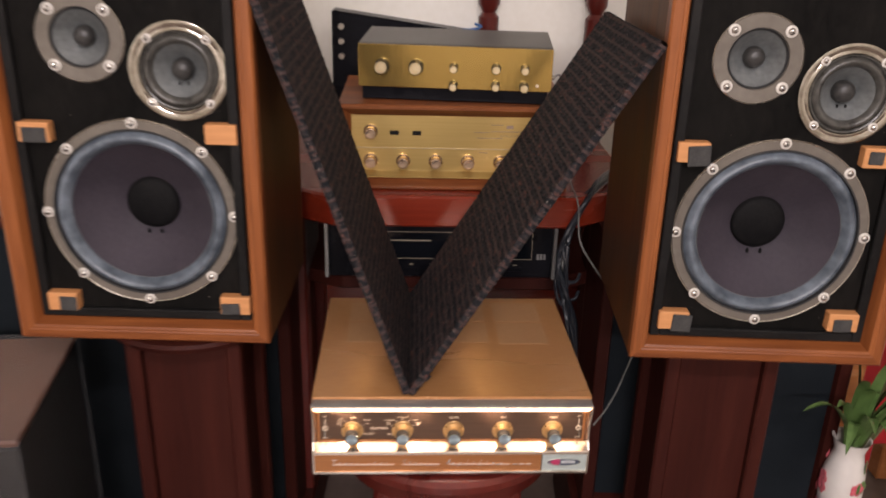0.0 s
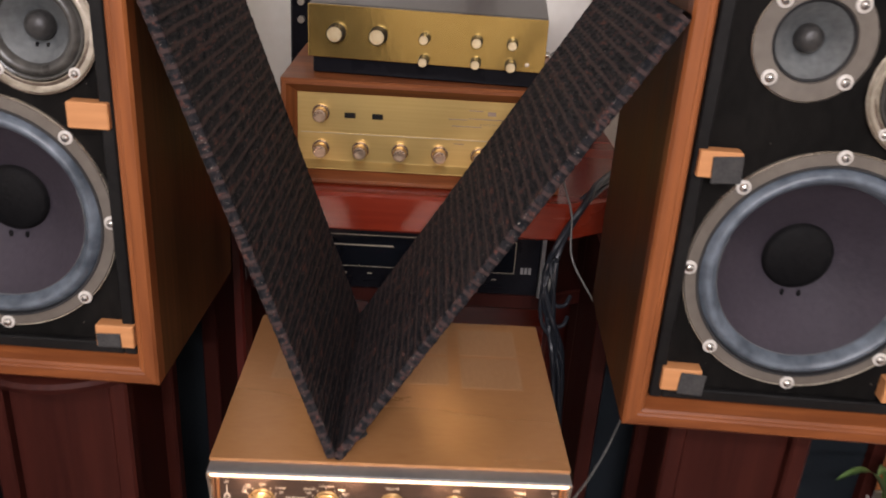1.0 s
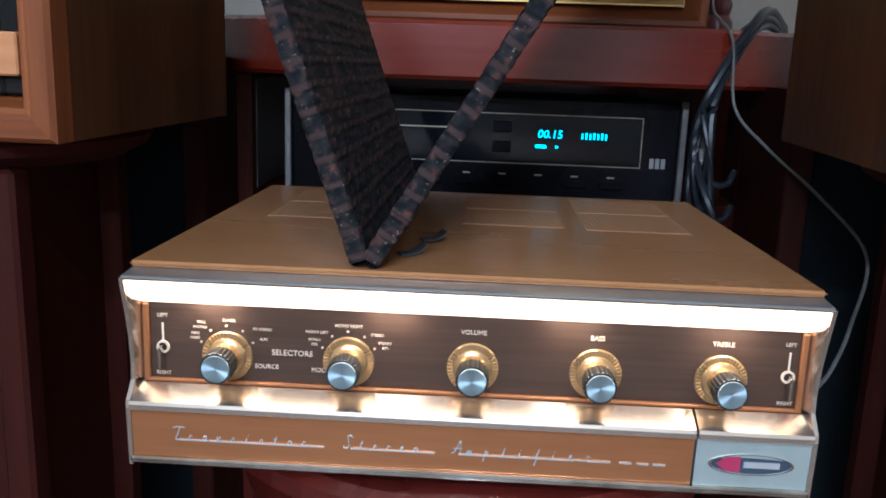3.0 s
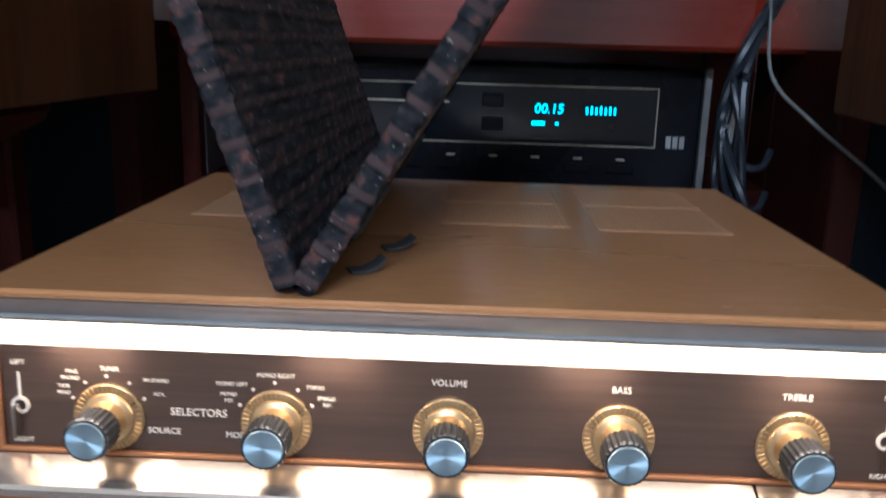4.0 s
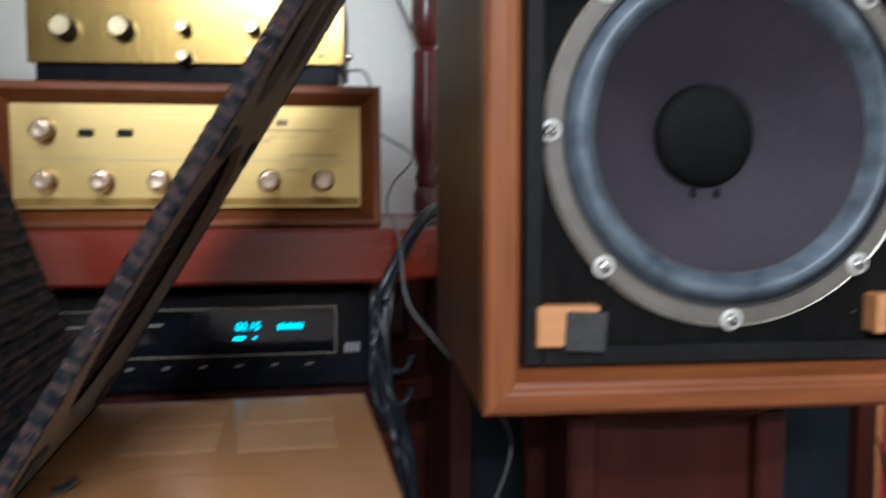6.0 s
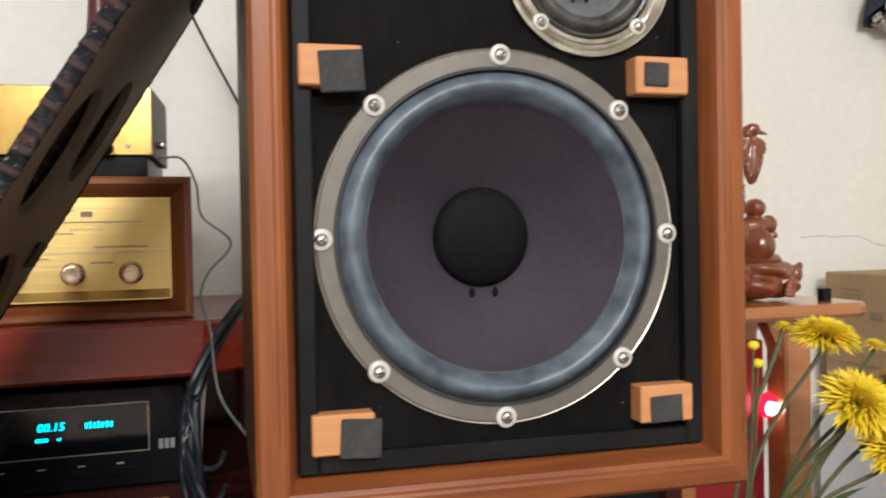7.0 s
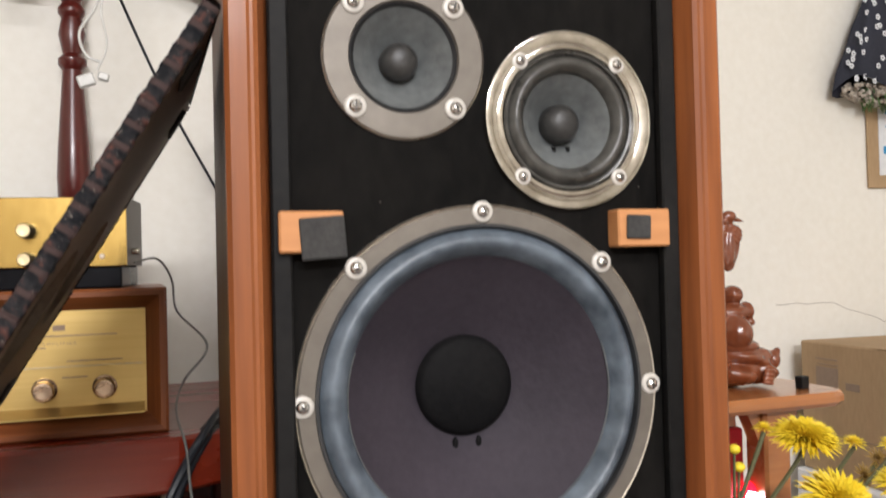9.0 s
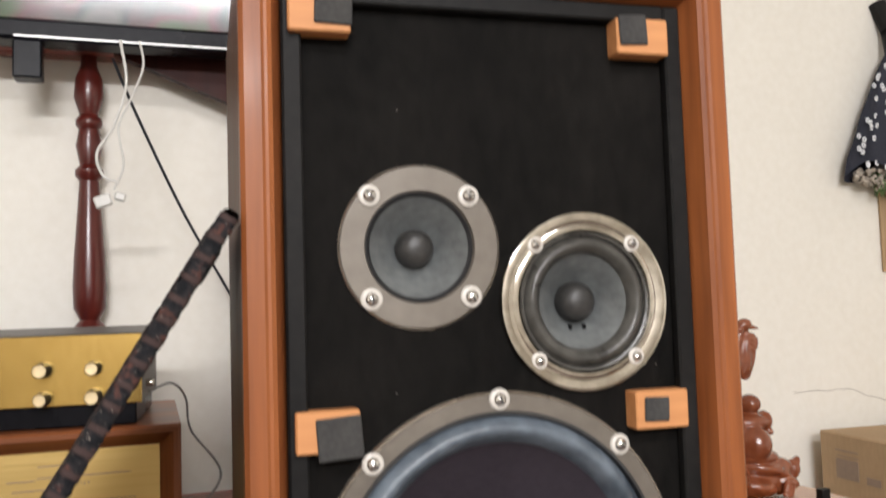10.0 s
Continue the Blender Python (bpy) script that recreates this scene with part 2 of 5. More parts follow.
def cloth_material():
    """Ribbed woven grille cloth: dark ribs with rusty threads and small pale flecks."""
    m, n, l, p = material("ribbed_grille_cloth")
    tc = n.new("ShaderNodeTexCoord")
    mp = n.new("ShaderNodeMapping")
    mp.inputs["Scale"].default_value = (1, 0.25, 1)
    l.new(tc.outputs["Object"], mp.inputs[0])
    a = n.new("ShaderNodeTexNoise")
    a.inputs["Scale"].default_value, a.inputs["Detail"].default_value = 160, 4
    l.new(mp.outputs[0], a.inputs["Vector"])
    ramp = n.new("ShaderNodeValToRGB")
    e = ramp.color_ramp.elements
    e[0].position, e[0].color = 0.38, (0.0055, 0.0060, 0.0075, 1)
    e[1].position, e[1].color = 0.72, (0.095, 0.038, 0.028, 1)
    mid = e.new(0.55)
    mid.color = (0.019, 0.0175, 0.0190, 1)
    l.new(a.outputs["Fac"], ramp.inputs[0])
    b = n.new("ShaderNodeTexNoise")
    b.inputs["Scale"].default_value, b.inputs["Detail"].default_value = 420, 2
    l.new(tc.outputs["Object"], b.inputs["Vector"])
    fl = n.new("ShaderNodeValToRGB")
    fl.color_ramp.elements[0].position, fl.color_ramp.elements[1].position = 0.68, 0.76
    l.new(b.outputs["Fac"], fl.inputs[0])
    wv = n.new("ShaderNodeTexWave")
    wv.bands_direction = "Z"
    wv.inputs["Scale"].default_value, wv.inputs["Distortion"].default_value, wv.inputs["Detail"].default_value = 22.4, 0.8, 1.0
    wv.inputs["Phase Offset"].default_value = 1.57
    l.new(tc.outputs["Object"], wv.inputs["Vector"])
    wr = n.new("ShaderNodeValToRGB")
    wr.color_ramp.elements[0].position, wr.color_ramp.elements[1].position = 0.72, 0.95
    l.new(wv.outputs["Fac"], wr.inputs[0])
    rib = n.new("ShaderNodeMixRGB")
    rib.inputs[2].default_value = (0.052, 0.033, 0.030, 1)
    l.new(wr.outputs[0], rib.inputs[0])
    l.new(ramp.outputs[0], rib.inputs[1])
    mix = n.new("ShaderNodeMixRGB")
    mix.inputs[2].default_value = (0.22, 0.19, 0.16, 1)
    l.new(fl.outputs[0], mix.inputs[0])
    l.new(rib.outputs[0], mix.inputs[1])
    l.new(mix.outputs[0], p.inputs["Base Color"])
    p.inputs["Roughness"].default_value = 0.8
    p.inputs["Specular IOR Level"].default_value = 0.2
    bp = n.new("ShaderNodeBump")
    bp.inputs["Strength"].default_value, bp.inputs["Distance"].default_value = 0.7, 0.001
    l.new(a.outputs["Fac"], bp.inputs["Height"])
    l.new(bp.outputs[0], p.inputs["Normal"])
    return m


M["cloth"] = cloth_material()


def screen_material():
    """A television screen with blurred room reflections put in as dim coloured emission."""
    m, n, l, p = material("screen_reflection_glow")
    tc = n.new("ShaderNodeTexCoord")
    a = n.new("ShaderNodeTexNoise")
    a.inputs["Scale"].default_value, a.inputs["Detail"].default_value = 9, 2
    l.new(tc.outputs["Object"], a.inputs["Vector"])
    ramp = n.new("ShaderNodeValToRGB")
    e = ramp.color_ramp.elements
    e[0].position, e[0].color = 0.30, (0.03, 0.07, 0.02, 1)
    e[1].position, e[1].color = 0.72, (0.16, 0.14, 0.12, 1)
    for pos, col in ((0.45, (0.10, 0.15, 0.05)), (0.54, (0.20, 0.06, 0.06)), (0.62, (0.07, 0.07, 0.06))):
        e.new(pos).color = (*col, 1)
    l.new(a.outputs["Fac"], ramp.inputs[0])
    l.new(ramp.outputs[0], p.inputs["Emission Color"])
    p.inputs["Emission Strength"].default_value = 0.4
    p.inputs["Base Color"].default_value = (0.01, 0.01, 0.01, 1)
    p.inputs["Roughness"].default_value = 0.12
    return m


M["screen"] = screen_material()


# ---- mesh helpers ----
def link_mesh(name, bm, mat, smooth=False):
    me = bpy.data.meshes.new(name)
    bmesh.ops.recalc_face_normals(bm, faces=bm.faces)
    bm.to_mesh(me)
    bm.free()
    for f in me.polygons:
        f.use_smooth = smooth
    if smooth:
        me.set_sharp_from_angle(angle=radians(38))
    if mat:
        me.materials.append(M[mat])
    return new(name, me)


def thing(name, at, rz=0.0, label="", category="", group="", rx=0.0, ry=0.0):
    ob = new(name)
    ob.empty_display_size = 0.05
    ob.matrix_world = pose(*at, rx, ry, rz)
    return tagged(ob, label, category, group)


def part(name, bm, mat, parent, label="", smooth=False, at=None):
    ob = link_mesh(name, bm, mat, smooth)
    ob.parent = parent
    if at is not None:
        ob.matrix_basis = at
    if label:
        tagged(ob, label)
    return ob


def setting(name, bm, mat, label, category):
    return tagged(link_mesh(name, bm, mat), label, category, "", "structure")


def box(x0, x1, y0, y1, z0, z1, bevel=0.0, bm=None, segs=1):
    """A block, its edges rounded by bevel."""
    bm = bm or bmesh.new()
    r = bmesh.ops.create_cube(bm, size=1, matrix=Matrix.LocRotScale(((x0 + x1) / 2, (y0 + y1) / 2, (z0 + z1) / 2), None, (x1 - x0, y1 - y0, z1 - z0)))
    if bevel:
        es = list({e for v in r["verts"] for e in v.link_edges})
        bmesh.ops.bevel(bm, geom=es, offset=bevel, segments=segs, affect="EDGES", clamp_overlap=True)
    return bm


def lathe(profile, segs=48, axis="y", bm=None, centre=(0, 0, 0), cap=False):
    """Turns (radius, along) pairs about an axis. Along runs +z, or away from the viewer for axis y."""
    bm = bm or bmesh.new()
    rings = []
    for r, h in profile:
        ring = []
        for i in range(segs):
            a = 2 * math.pi * i / segs
            c, s = r * math.cos(a), r * math.sin(a)
            v = (c, h, s) if axis == "y" else (c, s, h)
            ring.append(bm.verts.new((v[0] + centre[0], v[1] + centre[1], v[2] + centre[2])))
        rings.append(ring)
    for a, b in zip(rings, rings[1:]):
        for i in range(segs):
            j = (i + 1) % segs
            bm.faces.new((a[i], a[j], b[j], b[i]))
    if cap:
        bm.faces.new(rings[0])
        bm.faces.new(rings[-1])
    return bm


def smooth_path(pts, steps=8):
    out = []
    p = [Vector(q) for q in pts]
    p = [p[0] * 2 - p[1]] + p + [p[-1] * 2 - p[-2]]
    for i in range(1, len(p) - 2):
        for k in range(steps):
            t = k / steps
            a, b, c, d = p[i - 1:i + 3]
            out.append(0.5 * ((2 * b) + (c - a) * t + (2 * a - 5 * b + 4 * c - d) * t * t + (3 * b - a - 3 * c + d) * t ** 3))
    out.append(p[-2])
    return out


def sweep(pts, radius, segs=8, bm=None, smooth=True, taper=None):
    """A round cord along the points."""
    bm = bm or bmesh.new()
    path = smooth_path(pts) if smooth else [Vector(p) for p in pts]
    rings = []
    up = Vector((0.123, 0.31, 0.94))
    for i, p in enumerate(path):
        d = (path[min(i + 1, len(path) - 1)] - path[max(i - 1, 0)]).normalized()
        u = d.cross(up).normalized()
        v = d.cross(u)
        r = radius if taper is None else radius + (taper - radius) * i / (len(path) - 1)
        rings.append([bm.verts.new(p + (u * math.cos(2 * math.pi * k / segs) + v * math.sin(2 * math.pi * k / segs)) * r) for k in range(segs)])
    for a, b in zip(rings, rings[1:]):
        for k in range(segs):
            j = (k + 1) % segs
            bm.faces.new((a[k], a[j], b[j], b[k]))
    bm.faces.new(rings[0])
    bm.faces.new(rings[-1])
    return bm


def prism(outline, h0, h1, plane="xy", bm=None, bevel=0.0):
    """Extrudes a flat outline. plane xy rises in z, yz runs along x, xz runs along y."""
    bm = bm or bmesh.new()
    f = {"xy": lambda a, b, h: (a, b, h), "yz": lambda a, b, h: (h, a, b), "xz": lambda a, b, h: (a, h, b)}[plane]
    lo = [bm.verts.new(f(a, b, h0)) for a, b in outline]
    hi = [bm.verts.new(f(a, b, h1)) for a, b in outline]
    n = len(outline)
    bm.faces.new(lo)
    bm.faces.new(hi)
    for i in range(n):
        j = (i + 1) % n
        bm.faces.new((lo[i], lo[j], hi[j], hi[i]))
    if bevel:
        bmesh.ops.bevel(bm, geom=list(bm.edges), offset=bevel, segments=1, affect="EDGES", clamp_overlap=True)
    return bm


def letters(name, text, size, mat, parent, at, align="CENTER", shear=0.0, spacing=1.0, depth=0.0002, label="", thin=0.0):
    """Lettering as a thin mesh, upright in the xz plane and read from -y."""
    cu = bpy.data.curves.new(name, "FONT")
    cu.body, cu.size, cu.align_x, cu.align_y, cu.shear, cu.space_character, cu.extrude = text, size, align, "CENTER", shear, spacing, depth
    cu.resolution_u, cu.offset = 3, thin
    tmp = bpy.data.objects.new(name, cu)
    scene.collection.objects.link(tmp)
    me = bpy.data.meshes.new_from_object(tmp.evaluated_get(bpy.context.evaluated_depsgraph_get()))
    bpy.data.objects.remove(tmp)
    bpy.data.curves.remove(cu)
    me.name = name
    me.materials.clear()
    me.materials.append(M[mat])
    ob = new(name, me)
    ob.parent = parent
    ob.matrix_basis = pose(*at, 90, 0, 0)
    if label:
        tagged(ob, label)
    return ob


def plate(outline, holes, y0, y1, bm=None):
    """A plate in the xz plane between y0 and y1, with round holes (x, z, radius)."""
    bm = bm or bmesh.new()
    loops = [[(a, b) for a, b in outline]] + [[(cx + r * math.cos(2 * math.pi * i / 40), cz + r * math.sin(2 * math.pi * i / 40)) for i in range(40)] for cx, cz, r in holes]
    sides = []
    for y in (y0, y1):
        edges, rings = [], []
        for loop in loops:
            vs = [bm.verts.new((a, y, b)) for a, b in loop]
            rings.append(vs)
            edges += [bm.edges.new((vs[i], vs[(i + 1) % len(vs)])) for i in range(len(vs))]
        bmesh.ops.triangle_fill(bm, edges=edges, use_beauty=True)
        sides.append(rings)
    for ra, rb in zip(*sides):
        for i in range(len(ra)):
            j = (i + 1) % len(ra)
            bm.faces.new((ra[i], ra[j], rb[j], rb[i]))
    return bm


def ribbon_frame(w, h, profile, side, bm=None):
    """One mitred side of a picture frame, w by h from its bottom middle. profile: (inset, y) pairs."""
    bm = bm or bmesh.new()
    corner = {"left": ((-1, 0), (-1, 1)), "right": ((1, 0), (1, 1)), "bottom": ((-1, 0), (1, 0)), "top": ((-1, 1), (1, 1))}[side]
    ends = []
    for sx, top in corner:
        ends.append([bm.verts.new((sx * (w / 2 - i), y, (h - i) if top else i)) for i, y in profile])
    for k in range(len(profile) - 1):
        bm.faces.new((ends[0][k], ends[0][k + 1], ends[1][k + 1], ends[1][k]))
    return bm


# ---- room ----
X0, X1, Y0, Y1 = -2.2, 2.7, -2.4, 1.93
T = 0.12
setting("floor", box(X0 - T, X1 + T, Y0 - T, Y1 + T, -0.1, 0), "floor", "dark polished tile floor in the shadows", "floor")
setting("ceiling", box(X0 - T, X1 + T, Y0 - T, Y1 + T, CEIL, CEIL + 0.1), "ceiling", "white painted ceiling", "ceiling")
setting("wall_north", box(X0 - T, X1 + T, Y1, Y1 + T, 0, CEIL), "wall", "cream plastered wall with a hairline crack", "wall")
setting("wall_south", box(X0 - T, X1 + T, Y0 - T, Y0, 0, CEIL), "wall", "cream plastered wall", "wall")
setting("wall_west", box(X0 - T, X0, Y0, Y1, 0, CEIL), "wall", "cream plastered wall", "wall")
setting("wall_east", box(X1, X1 + T, Y0, Y1, 0, CEIL), "wall", "cream plastered wall", "wall")
fx = thing("ceiling_light", (0.30, -1.30, CEIL), 0, "white fluorescent tube fitting on the ceiling", "ceiling light")
part("housing", box(-0.64, 0.64, -0.04, 0.04, -0.06, 0, 0.006), "paper", fx)
fx = thing("wall_light", (-0.30, Y0, 2.12), 0, "white fluorescent tube fitting on the wall", "wall light")
part("housing", box(-0.64, 0.64, 0.0, 0.06, -0.04, 0.04, 0.006), "paper", fx)

# ---- drivers and loudspeakers ----
SW, SH, SD = 0.347, 0.614, 0.30
BY = 0.026


def screw_meshes():
    bw = lathe([(0.0085, 0), (0.0085, -0.0012), (0.0075, -0.0022), (0.0048, -0.0022)], 20)
    bh = lathe([(0.0052, -0.002), (0.0050, -0.0035), (0.0036, -0.0052), (0.0015, -0.0060), (0.0001, -0.0062)], 16)
    bs = box(-0.003, 0.003, -0.0064, -0.0058, -0.0005, 0.0005)
    box(-0.0005, 0.0005, -0.0064, -0.0058, -0.003, 0.003, bm=bs)
    out = []
    for nm, b, mt, sm in (("washer", bw, "washer", True), ("head", bh, "screw", True), ("slot", bs, "slot", False)):
        me = bpy.data.meshes.new(nm)
        bmesh.ops.recalc_face_normals(b, faces=b.faces)
        b.to_mesh(me)
        b.free()
        for f in me.polygons:
            f.use_smooth = sm
        out.append((me, mt))
    joined = bmesh.new()
    for k, (me, mt) in enumerate(out):
        n0 = len(joined.faces)
        joined.from_mesh(me)
        joined.faces.ensure_lookup_table()
        for f in joined.faces[n0:]:
            f.material_index = k
            f.smooth = k < 2
    me = bpy.data.meshes.new("screw")
    joined.to_mesh(me)
    joined.free()
    for _, mt in out:
        me.materials.append(M[mt])
    return me


SCREW = screw_meshes()


def screws(parent, places, y, size=1.0):
    for k, (x, z) in enumerate(places):
        ob = new("screw", SCREW)
        ob.parent = parent
        ob.matrix_basis = pose(x, y, z, 0, 37 * k % 90, 0) @ Matrix.Scale(size, 4)


def arc_roll(r0, r1, y, lift, n=9):
    return [(r0 + (r1 - r0) * i / n, y - lift * math.sin(math.pi * i / n)) for i in range(n + 1)]


def woofer(parent, cx, cz):
    at = pose(cx, BY, cz)
    w = part("woofer", lathe([(0.1288, 0.002), (0.1288, -0.0030), (0.1275, -0.0048), (0.1165, -0.0048), (0.115, -0.002), (0.115, 0.004)], 96), "flange", parent, "ten-inch woofer with a taupe metal ring", True, at)
    part("rim", lathe([(0.1302, 0.002), (0.1302, -0.0026), (0.1294, -0.0036), (0.1283, -0.0032)], 96), "rim", w, "bare metal edge", True)
    part("gasket", lathe([(0.1168, -0.0052), (0.1165, -0.0068), (0.1145, -0.0068), (0.1135, -0.003), (0.113, 0.003)], 96), "gasket", w, "", True)
    part("surround", lathe(arc_roll(0.1145, 0.0958, -0.0005, 0.0098, 18) + [(0.0945, 0.003)], 96), "foam", w, "blue-grey treated cloth surround", True)
    prof = [(0.0965, 0.001), (0.0940, 0.003)]
    for i in range(14):
        r = 0.0940 - (0.0940 - 0.034) * (i + 1) / 14
        prof.append((r, 0.003 + 0.047 * ((i + 1) / 14) ** 0.92))
    part("cone", lathe(prof, 96), "cone", w, "mauve-grey paper cone", True)
    part("dust_cap", lathe([(0.0372, 0.0465), (0.0357, 0.0440)] + [(0.0357 * math.cos(a), 0.0440 - 0.0075 * math.sin(a)) for a in [math.pi / 2 * i / 7 for i in range(1, 7)]] + [(0.0001, 0.0365)], 64), "cap", w, "black felt dust cap", True)
    pts = [(0.0946 * math.cos(math.radians(a)), 0.0006, 0.0946 * math.sin(math.radians(a))) for a in range(160, 381, 3)]
    part("glue_bead", sweep(pts, 0.00045, 5, None, False), "cone_grey", w, "thin pale glue line")
    bm = bmesh.new()
    for sx in (-0.009, 0.009):
        bmesh.ops.create_uvsphere(bm, u_segments=10, v_segments=6, radius=0.0032, matrix=pose(sx, 0.0425, -0.0415) @ Matrix.Diagonal((0.7, 0.5, 1.4, 1)))
    part("lead_joint", bm, "cap", w, "", True)
    screws(w, [(0.1248 * math.cos(math.radians(a)), 0.1248 * math.sin(math.radians(a))) for a in range(0, 360, 45)], -0.0046, 0.88)
    return w


def tweeter(parent, cx, cz):
    w = part("tweeter", lathe([(0.0555, 0.002), (0.0555, -0.002), (0.0545, -0.003), (0.0385, -0.003), (0.0375, -0.001), (0.037, 0.003)], 72), "flange", parent, "tweeter with a flat taupe flange", True, pose(cx, BY, cz))
    part("rim", lathe([(0.0562, 0.002), (0.0562, -0.002), (0.0553, -0.0028)], 72), "rim", w, "", True)
    part("surround", lathe([(0.0378, -0.0005), (0.0365, -0.0015), (0.0350, 0.0005), (0.0340, 0.002)], 72), "gasket", w, "", True)
    part("cone", lathe([(0.0345, 0.0005), (0.033, 0.002), (0.026, 0.0085), (0.019, 0.0145), (0.0125, 0.0195)], 72), "cone_grey", w, "pale grey paper cone", True)
    part("dust_cap", lathe([(0.0135, 0.0205), (0.0132, 0.015), (0.0126, 0.0105), (0.0105, 0.0065), (0.007, 0.0042), (0.0035, 0.0034), (0.0001, 0.0032)], 40), "dome", w, "grey dome", True)
    screws(w, [(sx * 0.0345, sz * 0.0345) for sx in (-1, 1) for sz in (-1, 1)], -0.003, 0.9)


def midrange(parent, cx, cz):
    w = part("midrange_driver", lathe([(0.0642, 0.002), (0.0642, -0.0022), (0.0632, -0.0042), (0.0606, -0.0048), (0.0550, -0.0030), (0.0530, -0.0038), (0.0510, -0.0036), (0.0490, -0.0010)], 72), "chrome", parent, "midrange driver with a tarnished chrome ring", True, pose(cx, BY, cz))
    part("gasket", lathe([(0.0495, -0.0024), (0.0485, -0.0036), (0.0470, -0.003), (0.0462, 0.0005)], 72), "roll", w, "", True)
    part("surround", lathe(arc_roll(0.0465, 0.0345, -0.0005, 0.0052, 10) + [(0.0335, 0.0035)], 72), "roll", w, "dark glossy surround", True)
    part("cone", lathe([(0.0345, 0.0015), (0.0325, 0.003), (0.025, 0.0105), (0.0185, 0.0165), (0.0135, 0.021)], 72), "cone_grey", w, "grey paper cone", True)
    part("dust_cap", lathe([(0.0145, 0.0215), (0.0143, 0.016), (0.0137, 0.0115), (0.0115, 0.0070), (0.0075, 0.0045), (0.0035, 0.0036), (0.0001, 0.0034)], 40), "dome", w, "dark dome", True)
    bm = bmesh.new()
    for sx in (-0.005, 0.006):
        box(sx - 0.0012, sx + 0.0012, 0.014, 0.0165, -0.0215, -0.0165, bm=bm)
    part("lead_joint", bm, "cap", w)
    screws(w, [(sx * 0.0372, sz * 0.0405) for sx in (-1, 1) for sz in (-1, 1)], -0.003, 0.72)


# fastener blocks: place of the block, then place, turn and half size of its felt pad (none where it fell off)
BLOCKS_RIGHT = (
    (-0.1215, 0.293, 0.007, -0.004, -4, 0.0145, 0.0135), (0.1135, 0.293, -0.005, 0.0005, 2, 0.0095, 0.0085), (-0.1175, 0.055, 0.011, -0.003, 3, 0.0135, 0.0130),
    (0.1135, 0.060, -0.001, -0.0035, -2, 0.0125, 0.0095), (-0.1215, 0.564, 0.009, 0.004, 2, 0.0125, 0.0125), (0.1115, 0.560, -0.008, 0.004, -3, 0.0110, 0.0110))
BLOCKS_LEFT = (
    (-0.1175, 0.293, 0.001, -0.003, 0, 0.0160, 0.0100), (0.1235, 0.296, 0, 0, 0, 0, 0), (-0.1125, 0.053, 0.008, -0.002, 2, 0.0120, 0.0105),
    (0.1265, 0.053, -0.006, -0.004, -2, 0.0130, 0.0085), (-0.1215, 0.564, 0.006, 0.002, 2, 0.0125, 0.0125), (0.1150, 0.560, -0.004, 0.002, -3, 0.0110, 0.0110))


def speaker(at, rz, label, woof, tweet, mid, blocks):
    s = thing("loudspeaker", at, rz, label, "loudspeaker", "pair of bookshelf loudspeakers")
    prof = [(0.0, 0.0215), (0.0, 0.003), (0.003, 0.0), (0.0135, 0.0), (0.0155, 0.0012), (0.0175, 0.0012), (0.0205, 0.003), (0.0275, 0.024), (0.0275, 0.04)]
    for side, mt in (("left", "walnut"), ("right", "walnut"), ("top", "walnut_x"), ("bottom", "walnut_x")):
        part("front_moulding", ribbon_frame(SW, SH, prof, side), mt, s, "mitred walnut moulding with a bevelled lip")
        # cabinet panels take the darkened walnut to paint in their shade
        part("cabinet_panel", ribbon_frame(SW, SH, [(0.012, SD), (0.0006, SD), (0.0, SD - 0.001), (0.0, 0.0218), (0.012, 0.0218)], side), "walnut_shaded", s, "walnut veneer panel, side shade put into its colour")
    part("cabinet_back", box(-SW / 2 + 0.002, SW / 2 - 0.002, SD - 0.012, SD - 0.002, 0.002, SH - 0.002), "walnut_shaded", s)
    hw = SW / 2 - 0.024
    part("baffle", plate([(-hw, 0.024), (hw, 0.024), (hw, SH - 0.024), (-hw, SH - 0.024)], [(*woof, 0.1145), (*tweet, 0.0372), (*mid, 0.047)], BY, BY + 0.016), "baffle", s, "black painted baffle board")
    wi = SW / 2 - 0.0275
    for x0, x1, z0, z1 in ((-wi, -wi + 0.013, 0.028, SH - 0.028), (wi - 0.013, wi, 0.028, SH - 0.028), (-wi + 0.013, wi - 0.013, 0.028, 0.041), (-wi + 0.013, wi - 0.013, SH - 0.041, SH - 0.028)):
        part("edge_batten", box(x0, x1, BY - 0.010, BY - 0.0005, z0, z1, 0.0015), "black_trim", s, "black painted batten")
    rg = random.Random(3)
    for k in range(9):
        cx, cz = rg.uniform(-0.13, 0.13), rg.choice((rg.uniform(0.045, 0.07), rg.uniform(0.30, 0.33), rg.uniform(0.45, 0.54)))
        part("paint_chip", lathe([(0.0004 + 0.0005 * rg.random(), -0.0002), (0.0001, -0.0003)], 5), "flange", s, "small pale paint chip", False, pose(cx, BY, cz))
    woofer(s, *woof)
    tweeter(s, *tweet)
    midrange(s, *mid)
    for bx, bz, px, pz, pr, pw, ph in blocks:
        b = part("grille_block", box(-0.0205, 0.0205, -0.017, 0, -0.0132, 0.0132, 0.0012), "pine", s, "bare wood block with a dark felt fastener pad" if pw else "bare pale wood block", False, pose(bx, BY, bz))
        if pw:
            part("felt_pad", box(-pw, pw, -0.0190, -0.0168, -ph, ph, 0.001), "rubber", b, "", False, pose(px, 0, pz, 0, pr, 0))
    return s


